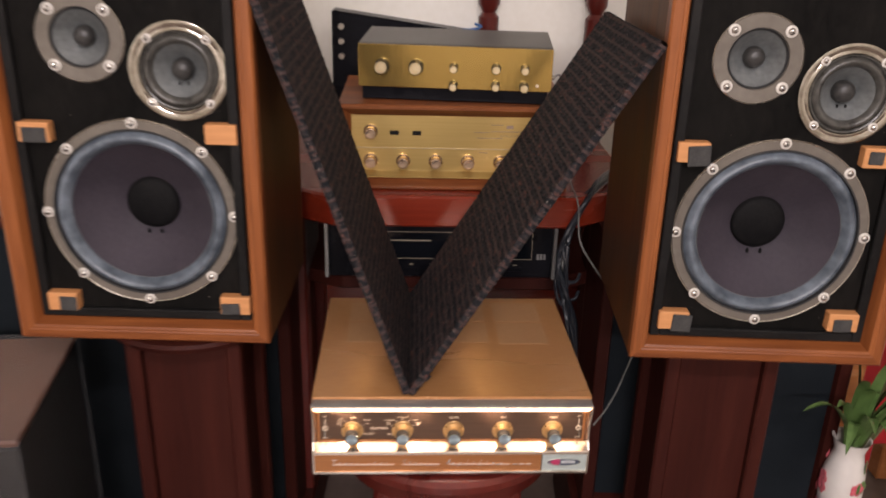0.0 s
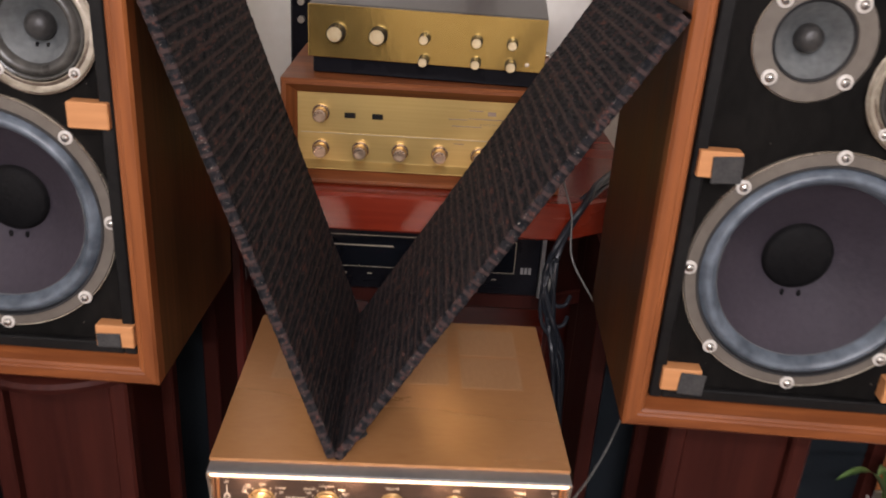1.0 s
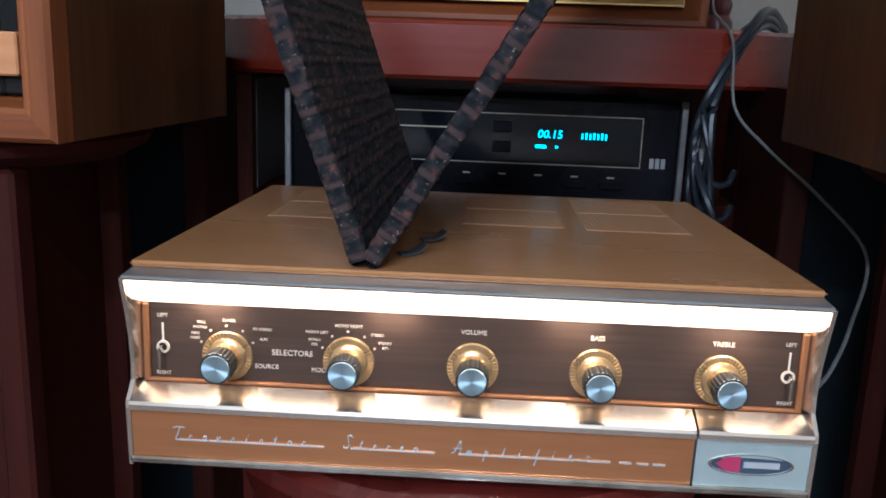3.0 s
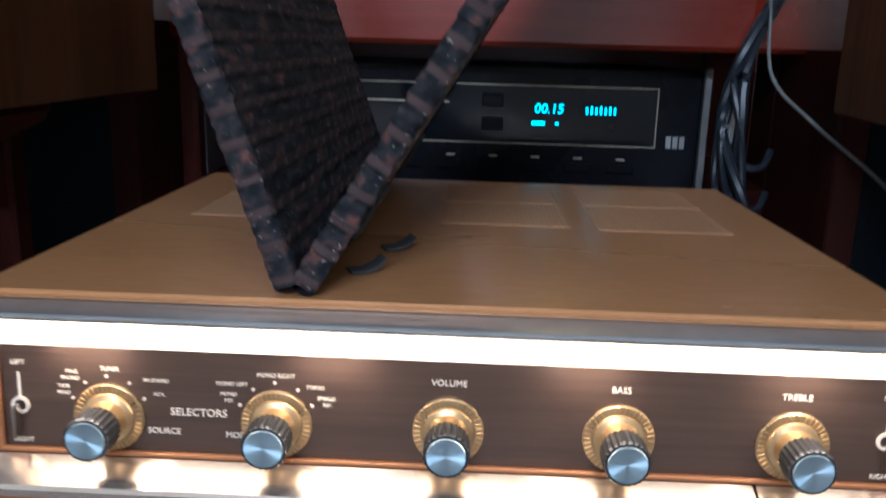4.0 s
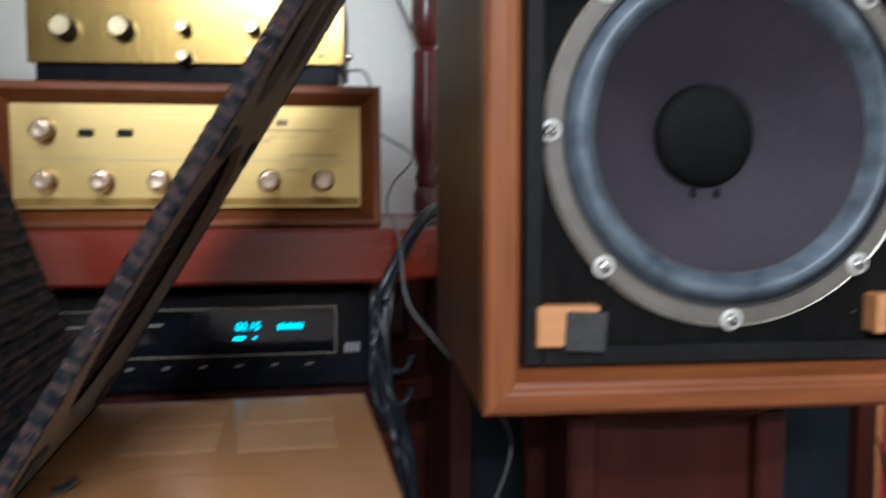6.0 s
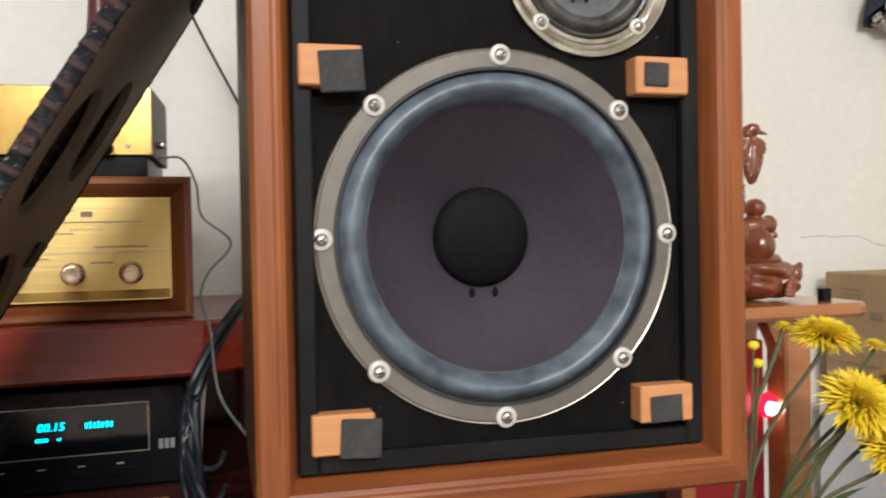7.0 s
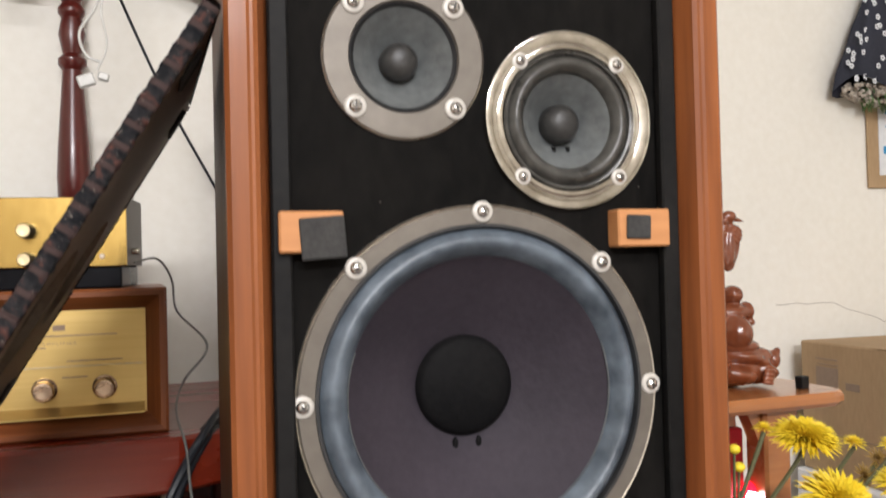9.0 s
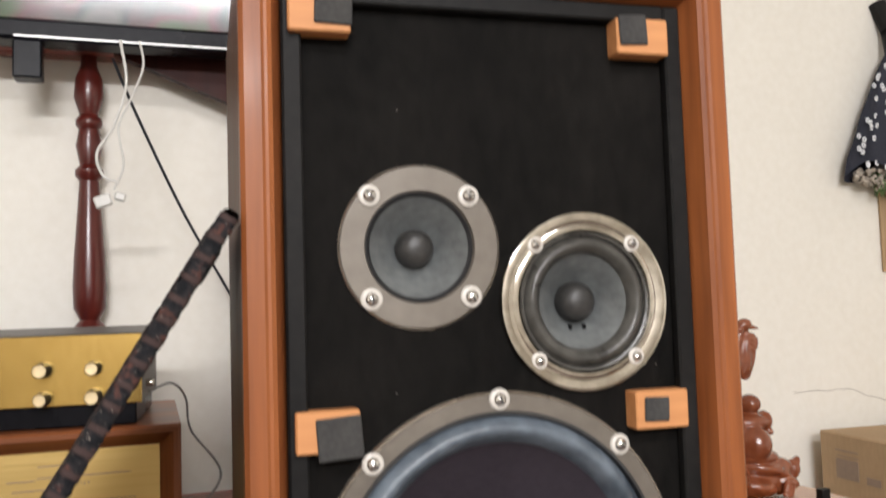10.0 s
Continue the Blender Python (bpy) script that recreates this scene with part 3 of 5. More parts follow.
speaker((0.4775, 1.008, 0.677), -3.4, "walnut bookshelf loudspeaker, grille off, three drivers showing", (-0.0035, 0.181), (-0.055, 0.4105), (0.0645, 0.3705), BLOCKS_RIGHT)
speaker((-0.3710, 1.056, 0.677), -2.4, "walnut bookshelf loudspeaker beside the amplifier, grille off", (0.0060, 0.181), (-0.048, 0.4120), (0.0730, 0.3735), BLOCKS_LEFT)


def speaker_stand(at, rz):
    s = thing("speaker_stand", at, rz, "dark red wooden pedestal under a loudspeaker", "speaker stand", "speaker stands")
    part("top_disc", lathe([(0.0001, 0.6765), (0.128, 0.6765), (0.132, 0.672), (0.128, 0.664), (0.110, 0.655), (0.0001, 0.655)], 40, "z"), "stand", s, "round dark top")
    part("column", box(-0.068, 0.068, -0.068, 0.068, 0.03, 0.656), "stand", s)
    for x in (-0.073, 0.073):
        for y in (-0.073, 0.073):
            part("corner_post", box(x - 0.011, x + 0.011, y - 0.011, y + 0.011, 0.03, 0.655, 0.003), "stand", s)
    part("foot", box(-0.12, 0.12, -0.12, 0.12, 0, 0.031, 0.006), "stand", s)
    return s


speaker_stand((-0.328, 1.17, 0), -2)
speaker_stand((0.472, 1.17, 0), -3)

# ---- valve-style amplifier with the lit dial ----
AX, AY, AZ = 0.060, 1.006, 0.498
amp = thing("stereo_amplifier", (AX, AY, AZ), 0.7, "copper and tan vintage stereo amplifier with a lit dial", "amplifier", "", -0.7)
part("case", box(-0.193, 0.193, 0.014, 0.330, 0.004, 0.1160, 0.002), "tan_lid", amp)
bm = box(-0.1965, 0.1965, 0.0, 0.334, 0.1163, 0.1200, 0.0017, segs=3)
part("lid", bm, "tan_lid", amp, "tan painted steel lid")
for x0, x1, y0, y1 in ((-0.158, -0.080, 0.165, 0.235), (-0.158, -0.080, 0.240, 0.312), (-0.010, 0.066, 0.165, 0.235), (-0.010, 0.066, 0.240, 0.312), (0.082, 0.160, 0.160, 0.235), (0.082, 0.160, 0.240, 0.312)):
    bm = box(x0, x1, y0, y1, 0.1197, 0.12015)
    n = 26
    for i in range(n):
        xx = x0 + (i + 0.5) * (x1 - x0) / n
        box(xx - 0.0007, xx + 0.0007, y0 + 0.002, y1 - 0.002, 0.1199, 0.1204, bm=bm)
    part("vent_panel", bm, "patch", amp, "rubbed perforated vent panel")
# a hood leans out over the dial: grey shelf on top, lit underside, cheeks that sweep back to the panel
part("visor", prism([(0.010, 0.1158), (0.0012, 0.1158), (-0.0138, 0.1146), (-0.0148, 0.1138), (-0.0150, 0.1124), (-0.0138, 0.1122), (0.010, 0.1135)], -0.1950, 0.1950, "yz"), "silver", amp, "grey metal hood over the dial")
part("visor_edge", box(-0.1952, 0.1952, -0.0156, -0.0149, 0.1124, 0.1137, 0.0003), "chrome", amp, "thin bright edge")
# underside emits in place of the bulb light that falls on it
part("hood_underside", prism([(-0.0136, 0.1120), (-0.0105, 0.1068), (-0.0050, 0.1010), (0.0030, 0.0955), (0.0060, 0.0955), (0.0060, 0.1120)], -0.1930, 0.1930, "yz"), "hood_glow", amp, "hood underside, bulb light put in as a white glow")
HOOD = ((-0.0150, 0.1135), (-0.0125, 0.1040), (-0.0085, 0.0910), (-0.0050, 0.0760), (-0.0030, 0.0600), (-0.0035, 0.0500), (-0.0120, 0.0400), (-0.0125, 0.0360), (-0.0105, 0.0))
for sx in (-1, 1):
    part("side_cheek", prism([(0.014, 0.1135), *HOOD, (0.014, 0.0)], sx * 0.1950 - 0.0012, sx * 0.1950 + 0.0012, "yz"), "bezel", amp, "silvered cheek")
    bm = bmesh.new()
    rows = [(bm.verts.new((sx * 0.1937, y, z)), bm.verts.new((sx * 0.1902, 0.0034, min(z, 0.096)))) for y, z in HOOD[:6]]
    for ra, rb in zip(rows, rows[1:]):
        bm.faces.new((ra[0], ra[1], rb[1], rb[0]))
    part("inner_cheek", bm, "bezel", amp, "silvered inner flank catching the dial light")
part("dial_panel", box(-0.1915, 0.1915, 0.0035, 0.012, 0.046, 0.097), "panel", amp, "dark brushed dial panel with cream lettering")
for x in (-0.1882, 0.1882):
    part("dial_edge", box(x - 0.0018, x + 0.0018, 0.0005, 0.0034, 0.048, 0.0950, 0.0008), "copper", amp, "narrow copper edge strip")
part("dial_edge", box(-0.1900, 0.1900, 0.0005, 0.0034, 0.0478, 0.0500, 0.0006), "copper", amp, "narrow copper edge strip")
LIP = [(0.0034, 0.0475), (0.0005, 0.0475), (-0.0135, 0.0405), (-0.0142, 0.0385), (-0.0142, 0.0355), (0.0034, 0.0355)]
for x0, x1 in ((-0.1936, 0.1285), (0.1300, 0.1936)):
    part("lower_lip", prism(LIP, x0, x1, "yz"), "bezel", amp, "silvered ledge under the dial")
part("name_panel", prism([(0.004, 0.0352), (-0.0118, 0.0352), (-0.0098, 0.006), (0.004, 0.006)], -0.1936, 0.1285, "yz"), "copper", amp, "satin copper name panel")
part("badge_plate", prism([(0.004, 0.0352), (-0.0118, 0.0352), (-0.0098, 0.006), (0.004, 0.006)], 0.1300, 0.1936, "yz"), "mint", amp, "pale silver badge plate")
part("bottom_edge", box(-0.195, 0.195, -0.0125, 0.01, 0.0015, 0.0058, 0.001), "chrome", amp)
for x in (-0.16, 0.16):
    for y in (0.04, 0.29):
        part("foot", lathe([(0.012, -0.003), (0.012, 0.0045)], 20, "z", None, (x, y, 0), True), "rubber", amp)
KX = (-0.1410, -0.0700, 0.0020, 0.0725, 0.1435)
KZ = 0.0648
for k, kx in enumerate(KX):
    kn = part("knob", lathe([(0.0149, 0.0033), (0.0149, 0.0020), (0.0142, 0.0014), (0.0112, 0.0014), (0.0106, 0.0003), (0.0085, -0.0005), (0.0068, -0.0065), (0.0072, -0.0075)], 48), "gold_disc", amp, "gold skirted knob with a black grip", True, pose(kx, 0, KZ))
    bm = bmesh.new()
    for i in range(40):
        a = 2 * math.pi * i / 40
        box(-0.0004, 0.0004, 0.0008, 0.0018, 0.0118, 0.0146, bm=bm)
        bmesh.ops.rotate(bm, verts=bm.verts[-8:], cent=(0, 0, 0), matrix=Matrix.Rotation(a, 3, "Y"))
    tagged(part("skirt_scale", bm, "gold_disc", kn), "", "", "", "stuff")
    bm = bmesh.new()
    rings = []
    for r, y in ((0.0072, -0.0068), (0.0088, -0.0080), (0.0090, -0.0190), (0.0086, -0.0205), (0.0078, -0.0205)):
        rings.append([bm.verts.new(((r + (0.0005 if i % 2 else 0)) * math.cos(math.pi * i / 24), y, (r + (0.0005 if i % 2 else 0)) * math.sin(math.pi * i / 24))) for i in range(48)])
    for a, b in zip(rings, rings[1:]):
        for i in range(48):
            bm.faces.new((a[i], a[(i + 1) % 48], b[(i + 1) % 48], b[i]))
    part("grip", bm, "knob_black", kn, "black fluted grip")
    part("face", lathe([(0.0081, -0.0203), (0.0076, -0.0212), (0.0001, -0.0206)], 40), "knob_face", kn, "spun aluminium face", True)
for tx, tz, word, sz in (
    (KX[0] + 0.001, KZ + 0.0212, "TUNER", 0.0025), (KX[0] - 0.0150, KZ + 0.0195, "MAG.", 0.0022), (KX[0] - 0.0160, KZ + 0.0166, "PHONO", 0.0022),
    (KX[0] - 0.0190, KZ + 0.0128, "TAPE", 0.0022), (KX[0] - 0.0190, KZ + 0.0100, "HEAD", 0.0022), (KX[0] + 0.0205, KZ + 0.0168, "FM STEREO", 0.0022), (KX[0] + 0.0215, KZ + 0.0108, "AUX.", 0.0022),
    (KX[1], KZ + 0.0212, "MONO RIGHT", 0.0025), (KX[1] - 0.0185, KZ + 0.0168, "MONO LEFT", 0.0024), (KX[1] - 0.0200, KZ + 0.0122, "MONO", 0.0022), (KX[1] - 0.0200, KZ + 0.0094, "MIX", 0.0022),
    (KX[1] + 0.0165, KZ + 0.0166, "STEREO", 0.0022), (KX[1] + 0.0210, KZ + 0.0118, "STEREO", 0.0022), (KX[1] + 0.0215, KZ + 0.0090, "REV.", 0.0022),
    (-0.1030, 0.0680, "SELECTORS", 0.0047), (-0.1180, 0.0592, "SOURCE", 0.0037), (-0.0865, 0.0585, "MODE", 0.0037),
    (KX[2], 0.0858, "VOLUME", 0.0038), (KX[3], 0.0858, "BASS", 0.0038), (KX[4], 0.0858, "TREBLE", 0.0038),
    (-0.179, 0.0875, "LEFT", 0.0030), (-0.179, 0.0525, "RIGHT", 0.0030), (0.181, 0.0875, "LEFT", 0.0030), (0.181, 0.0525, "RIGHT", 0.0030)):
    letters("lettering", word, sz, "ink", amp, (tx, 0.0032, tz))
for kx in KX[:2]:
    for a in (155, 125, 92, 58, 28):
        part("dial_mark", lathe([(0.0007, 0.0036), (0.0007, 0.003), (0.0001, 0.003)], 10), "ink", amp, "", False, pose(kx + 0.0170 * math.cos(math.radians(a)), 0, KZ + 0.0180 * math.sin(math.radians(a))))
for sx in (-0.179, 0.181):
    lever = part("balance_lever", lathe([(0.0038, 0.0036), (0.0038, 0.0022), (0.0026, 0.0022), (0.0026, 0.0036)], 24), "ink", amp, "cream printed balance scale with a small lever", False, pose(sx, 0, 0.0685))
    part("scale_line", box(-0.0005, 0.0005, 0.0028, 0.0034, 0.004, 0.0145), "ink", lever)
    part("lever", box(-0.0008, 0.0008, -0.004, 0.0015, -0.0125, 0.0015, 0.0004), "chrome", lever)
# pen strokes of a low connected script, in x-heights: letter -> strokes of (across, up)
SCRIPT = {
    "T": (((0.1, 2.6), (1.0, 2.85), (2.6, 2.8)), ((1.5, 2.8), (1.1, 1.4), (0.6, 0.1), (1.0, -0.05), (1.9, 0.1))),
    "S": (((1.9, 2.5), (1.5, 3.0), (0.9, 2.6), (1.0, 1.8), (1.2, 1.0), (0.8, 0.1), (0.1, 0.05), (0.0, 0.5)),),
    "A": (((0.0, 0.1), (0.7, 0.5), (1.4, 2.0), (1.9, 3.0), (1.9, 1.5), (1.9, 0.0)), ((0.3, 1.1), (1.2, 1.3), (2.3, 1.25))),
    "r": (((0.0, 0.0), (0.4, 0.6), (0.6, 1.1), (0.75, 0.85), (1.1, 0.9)),),
    "a": (((1.0, 0.9), (0.6, 1.0), (0.3, 0.4), (0.5, 0.05), (0.9, 0.5), (1.05, 1.0), (1.0, 0.1), (1.3, 0.0)),),
    "n": (((0.1, 0.0), (0.4, 1.0), (0.4, 0.2), (0.8, 0.9), (1.0, 0.9), (1.0, 0.0)),),
    "s": (((0.1, 0.0), (0.7, 1.0), (0.9, 0.4), (0.6, 0.0), (0.3, 0.1)),),
    "i": (((0.3, 0.0), (0.6, 1.0), (0.5, 0.1), (0.8, 0.0)), ((0.85, 1.6), (0.9, 1.7))),
    "t": (((0.2, 0.0), (0.6, 1.0), (0.85, 1.7), (0.6, 0.5), (0.6, 0.0)), ((0.3, 1.15), (1.0, 1.2))),
    "o": (((0.8, 1.0), (0.35, 0.7), (0.4, 0.1), (0.8, 0.1), (1.05, 0.6), (0.8, 1.0)),),
    "e": (((0.2, 0.4), (0.8, 0.6), (0.8, 1.0), (0.45, 0.8), (0.35, 0.2), (0.7, 0.0), (1.1, 0.1)),),
    "m": (((0.0, 0.0), (0.3, 1.0), (0.3, 0.1), (0.65, 1.0), (0.7, 0.1), (1.05, 1.0), (1.1, 0.0)),),
    "p": (((0.5, 1.1), (0.3, 0.0), (0.0, -1.3), (0.4, 0.3), (0.8, 1.0), (1.0, 0.6), (0.7, 0.1), (0.4, 0.2)),),
    "l": (((0.2, 0.0), (0.7, 1.0), (1.0, 1.9), (0.7, 0.6), (0.7, 0.0)),),
    "f": (((0.2, 0.0), (0.8, 1.2), (1.1, 2.0), (0.8, 0.8), (0.3, -1.3), (0.1, -1.6), (0.5, -0.5), (0.9, 0.0)),),
}
XH = 0.0027
for x0, x1, word in ((-0.1695, -0.0815, "Transistor"), (-0.0700, -0.0175, "Stereo"), (-0.0080, 0.0825, "Amplifier")):
    step = (x1 - x0 - 0.0135) / (len(word) - 1)
    for i, ch in enumerate(word):
        lx = x0 if i == 0 else x0 + 0.0085 + (i - 1) * step
        bm = bmesh.new()
        for stroke in SCRIPT[ch]:
            sweep([(lx + u * XH, -0.0113, 0.0175 + v * XH) for u, v in stroke], 0.00042 if i == 0 else 0.00033, 5, bm)
        part("script_letter", bm, "script", amp, "silver script letter", True)
    part("script_underline", box(x0 + 0.0040, x1, -0.0117, -0.0106, 0.0170, 0.0177), "script", amp)
for i in range(3):
    part("model_mark", box(0.0875 + i * 0.0095, 0.0945 + i * 0.0095, -0.0114, -0.0106, 0.0168, 0.0178), "script", amp, "small illegible model lettering")
part("badge", lathe([(0.024, 0.0), (0.024, -0.0012), (0.0225, -0.0012)], 40), "chrome", amp, "oval badge", True, pose(0.161, -0.0106, 0.0205) @ Matrix.Diagonal((1, 1, 0.26, 1)))
part("badge_field", lathe([(0.0225, -0.0004), (0.0001, -0.0006)], 40), "logo_dark", amp, "", False, pose(0.161, -0.0106, 0.0205) @ Matrix.Diagonal((1, 1, 0.25, 1)))
part("badge_mark", prism([(-0.0195, 0), (-0.014, 0.0042), (-0.006, 0.0046), (-0.006, -0.0046), (-0.014, -0.0042)], -0.0012, -0.0006, "xz"), "logo_red", amp, "", False, pose(0.161, -0.0106, 0.0205))
part("badge_bar", box(-0.004, 0.016, -0.0012, -0.0006, -0.0018, 0.0018), "script", amp, "", False, pose(0.161, -0.0106, 0.0205))
# small bulbs under the hood's glowing underside
for bx in (-0.148, -0.045, 0.058, 0.145):
    area_lamp("dial_bulb", (AX + bx, AY - 0.0040, AZ + 0.0985), (AX + bx, AY - 0.0005, AZ + 0.05), 0.03, 0.004, 0.030, (1.0, 0.69, 0.42))

stool = thing("round_stool", (0.06, 1.165, 0), 0, "dark red round wooden stool under the amplifier", "stool")
part("seat", lathe([(0.0001, 0.4945), (0.185, 0.4945), (0.192, 0.489), (0.192, 0.478), (0.180, 0.468), (0.172, 0.44), (0.160, 0.435), (0.0001, 0.435)], 48, "z"), "redwood_z", stool)
for i in range(4):
    a = math.pi / 4 + i * math.pi / 2
    part("leg", sweep([(0.13 * math.cos(a), 0.13 * math.sin(a), 0.436), (0.15 * math.cos(a), 0.15 * math.sin(a), 0.22), (0.165 * math.cos(a), 0.165 * math.sin(a), 0)], 0.021, 12), "redwood_z", stool)

# ---- the two grilles leaning in a V ----
GL, GW, GT = 0.566, 0.315, 0.0095


def grille(foot, top, label, face_up):
    """A grille panel: local z runs up its length, local x across its thickness (cloth on +x), local y back along its width."""
    d = Vector((top[0] - foot[0], 0, top[1] - foot[1])).normalized()
    nrm = Vector((d.z, 0, -d.x)) * face_up
    side = d.cross(nrm)
    m = Matrix((( nrm.x, side.x, d.x, foot[0]), (nrm.y, side.y, d.y, 1.012 if side.y > 0 else 1.012 + GW), (nrm.z, side.z, d.z, foot[1]), (0, 0, 0, 1)))
    g = new("speaker_grille")
    g.empty_display_size = 0.05
    g.matrix_world = m
    tagged(g, label, "speaker grille", "pair of loose speaker grilles")
    rib = 0.0140
    bm = bmesh.new()
    ny, nz = 110, int(GL / rib * 12)
    rows = []
    for k in range(nz + 1):
        z = GL * k / nz
        row = []
        for j in range(ny + 1):
            y = GW * j / ny
            w = noise.noise((y * 45, z * 45, 3.1)) * 0.0003 + noise.noise((y * 9, z * 9, 1.0)) * 0.0010
            ph = (z + 0.010 * y + 0.0012 * noise.noise((y * 6, z * 6, 8))) / rib
            h = 0.0010 * abs(math.sin(math.pi * ph)) ** 0.6 + 0.0006 * math.sin(2 * math.pi * (y + 0.25 * z) / 0.0066 + 2.1 * math.floor(2 * ph)) + w
            row.append(bm.verts.new((GT / 2 + h, y, z)))
        rows.append(row)
    for a, b in zip(rows, rows[1:]):
        for j in range(ny):
            bm.faces.new((a[j], a[j + 1], b[j + 1], b[j]))
    part("cloth", bm, "cloth", g, "dark ribbed woven cloth", True)
    # the cloth wraps round the edges as bunched lumps
    for y0, y1, sgn in ((0, 0, -1), (GW, GW, 1)):
        bm = bmesh.new()
        na, nz2 = 9, int(GL / rib * 14)
        prev = None
        for k in range(nz2 + 1):
            z = GL * k / nz2
            row = []
            bul = 0.0007 * abs(math.sin(math.pi * z / rib)) ** 0.6 + 0.0006 * noise.noise((z * 230, y0 * 9, 4)) + 0.0006 * noise.noise((z * 620, y0 * 9, 1))
            for i in range(na + 1):
                a = math.pi * i / na
                n2 = 0.0009 * noise.noise((z * 380, i * 1.3, y0 * 5))
                row.append(bm.verts.new((math.cos(a) * (GT / 2 + 0.0008 + bul * 0.4 + n2), y0 + sgn * math.sin(a) ** 0.6 * (0.003 + bul + n2), z)))
            if prev:
                for i in range(na):
                    bm.faces.new((prev[i], prev[i + 1], row[i + 1], row[i]))
            prev = row
        part("cloth_edge", bm, "cloth", g, "bunched cloth wrapped over the edge", True)
    for z0 in (0, GL):
        bm = bmesh.new()
        prev = None
        for k in range(81):
            y = GW * k / 80
            bul = 0.0016 * abs(math.sin(math.pi * y / 0.008)) + 0.001 * noise.noise((y * 120, z0, 2))
            row = [bm.verts.new((math.cos(math.pi * i / 8) * (GT / 2 + 0.0006), y, z0 + (1 if z0 else -1) * math.sin(math.pi * i / 8) ** 0.6 * (0.0025 + bul))) for i in range(9)]
            if prev:
                for i in range(8):
                    bm.faces.new((prev[i], prev[i + 1], row[i + 1], row[i]))
            prev = row
        part("cloth_end", bm, "cloth", g, "", True)
    bd = plate([(0.004, 0.004), (GW - 0.004, 0.004), (GW - 0.004, GL - 0.004), (0.004, GL - 0.004)], [(GW / 2, 0.155, 0.118), (0.108, 0.385, 0.047), (0.222, 0.352, 0.050)], -GT / 2, GT / 2 - 0.003)
    bmesh.ops.rotate(bd, verts=bd.verts, cent=(0, 0, 0), matrix=Matrix(((0, 1, 0), (1, 0, 0), (0, 0, 1))))
    part("backing_board", bd, "board", g, "brown fibreboard back with round driver holes")
    for k, (yy, zz) in enumerate(((0.05, 0.03), (0.05, GL - 0.03), (GW - 0.05, GL - 0.03), (GW - 0.05, 0.03), (0.05, 0.27), (GW - 0.05, 0.27))):
        part("fastener_tab", box(-GT / 2 - 0.003, -GT / 2, yy - 0.018, yy + 0.018, zz - 0.012, zz + 0.012, 0.001), "rubber", g, "black hook fastener pad")
    return g


grille((-0.0050, 0.6225), (-0.192, 1.160), "dark ribbed speaker grille leaning on a loudspeaker's side", 1)
grille((0.0015, 0.6225), (0.300, 1.110), "dark ribbed speaker grille leaning over, brown board behind", -1)
for sx, sy in ((0.020, 1.055), (0.030, 1.10)):
    tb = thing("loose_fastener_strip", (sx, sy, 0.6178), 25, "curled black fastener strip lying on the lid", "fastener strip", "fastener strips")
    part("strip", prism([(-0.007, 0.0), (0.0, 0.0), (0.006, 0.002), (0.009, 0.0055), (0.009, 0.0066), (0.0055, 0.0034), (0.0, 0.0014), (-0.007, 0.0014)], -0.005, 0.005, "xz"), "rubber", tb)

# ---- table, disc player and the two gold-faced amplifiers ----
table = thing("side_table", (0.075, 1.42, 0), 0, "dark red lacquered wooden table with chamfered corners", "table")
TO = [(-0.218, 0.0), (0.218, 0.0), (0.345, 0.075), (0.345, 0.44), (-0.345, 0.44), (-0.345, 0.075)]
part("tabletop", prism(TO, 0.716, 0.7745, "xy", None, 0.004), "redwood", table, "thick red lacquered top")
part("shelf", prism([(x * 0.96, 0.085 + y * 0.76) for x, y in TO], 0.555, 0.583, "xy", None, 0.003), "stand", table)
# added panel, hides the lit wall so the gap stays dark
part("added_back_panel", box(-0.33, 0.33, 0.425, 0.438, 0.02, 0.7162), "redwood", table, "added wooden panel that keeps the gap under the top dark")
for lx, ly in ((-0.305, 0.09), (0.305, 0.09), (-0.305, 0.40), (0.305, 0.40)):
    part("leg", box(lx - 0.03, lx + 0.03, ly - 0.03, ly + 0.03, 0.0, 0.7165, 0.004), "redwood_z", table)

cd = thing("disc_player", (0.057, 1.492, 0.5835), 0, "black compact disc player with a cyan lit display", "disc player")
part("body", box(-0.215, 0.215, 0.012, 0.30, 0.006, 0.112, 0.002), "black_metal", cd)
part("front_panel", box(-0.2135, 0.2135, 0.0, 0.0125, 0.004, 0.115, 0.002), "black_metal", cd, "glossy black front")
for sx in (-1, 1):
    part("side_cheek", box(sx * 0.218 - 0.0035, sx * 0.218 + 0.0035, -0.003, 0.30, 0.002, 0.117, 0.001), "silver", cd, "satin silver side cheek")
part("window", box(-0.165, 0.174, -0.0012, 0.0005, 0.043, 0.0975, 0.0005), "black_glass", cd, "black acrylic window")
for x0, x1, z0, z1 in ((-0.165, 0.174, 0.0968, 0.0976), (-0.165, 0.174, 0.0428, 0.0436), (0.1732, 0.174, 0.0436, 0.0968), (-0.165, -0.1642, 0.0436, 0.0968)):
    part("window_outline", box(x0, x1, -0.0016, -0.0008, z0, z1), "line", cd)
# pale strip paints the highlight along the tray's edge
part("tray_highlight", box(-0.150, -0.02, -0.003, -0.0008, 0.0795, 0.0808), "line", cd, "disc tray edge, its highlight painted as a pale line")
for bx, bz in ((0.021, 0.083), (0.021, 0.061)):
    part("button", box(bx - 0.010, bx + 0.010, -0.004, -0.0008, bz - 0.006, bz + 0.006, 0.001), "black_metal", cd)
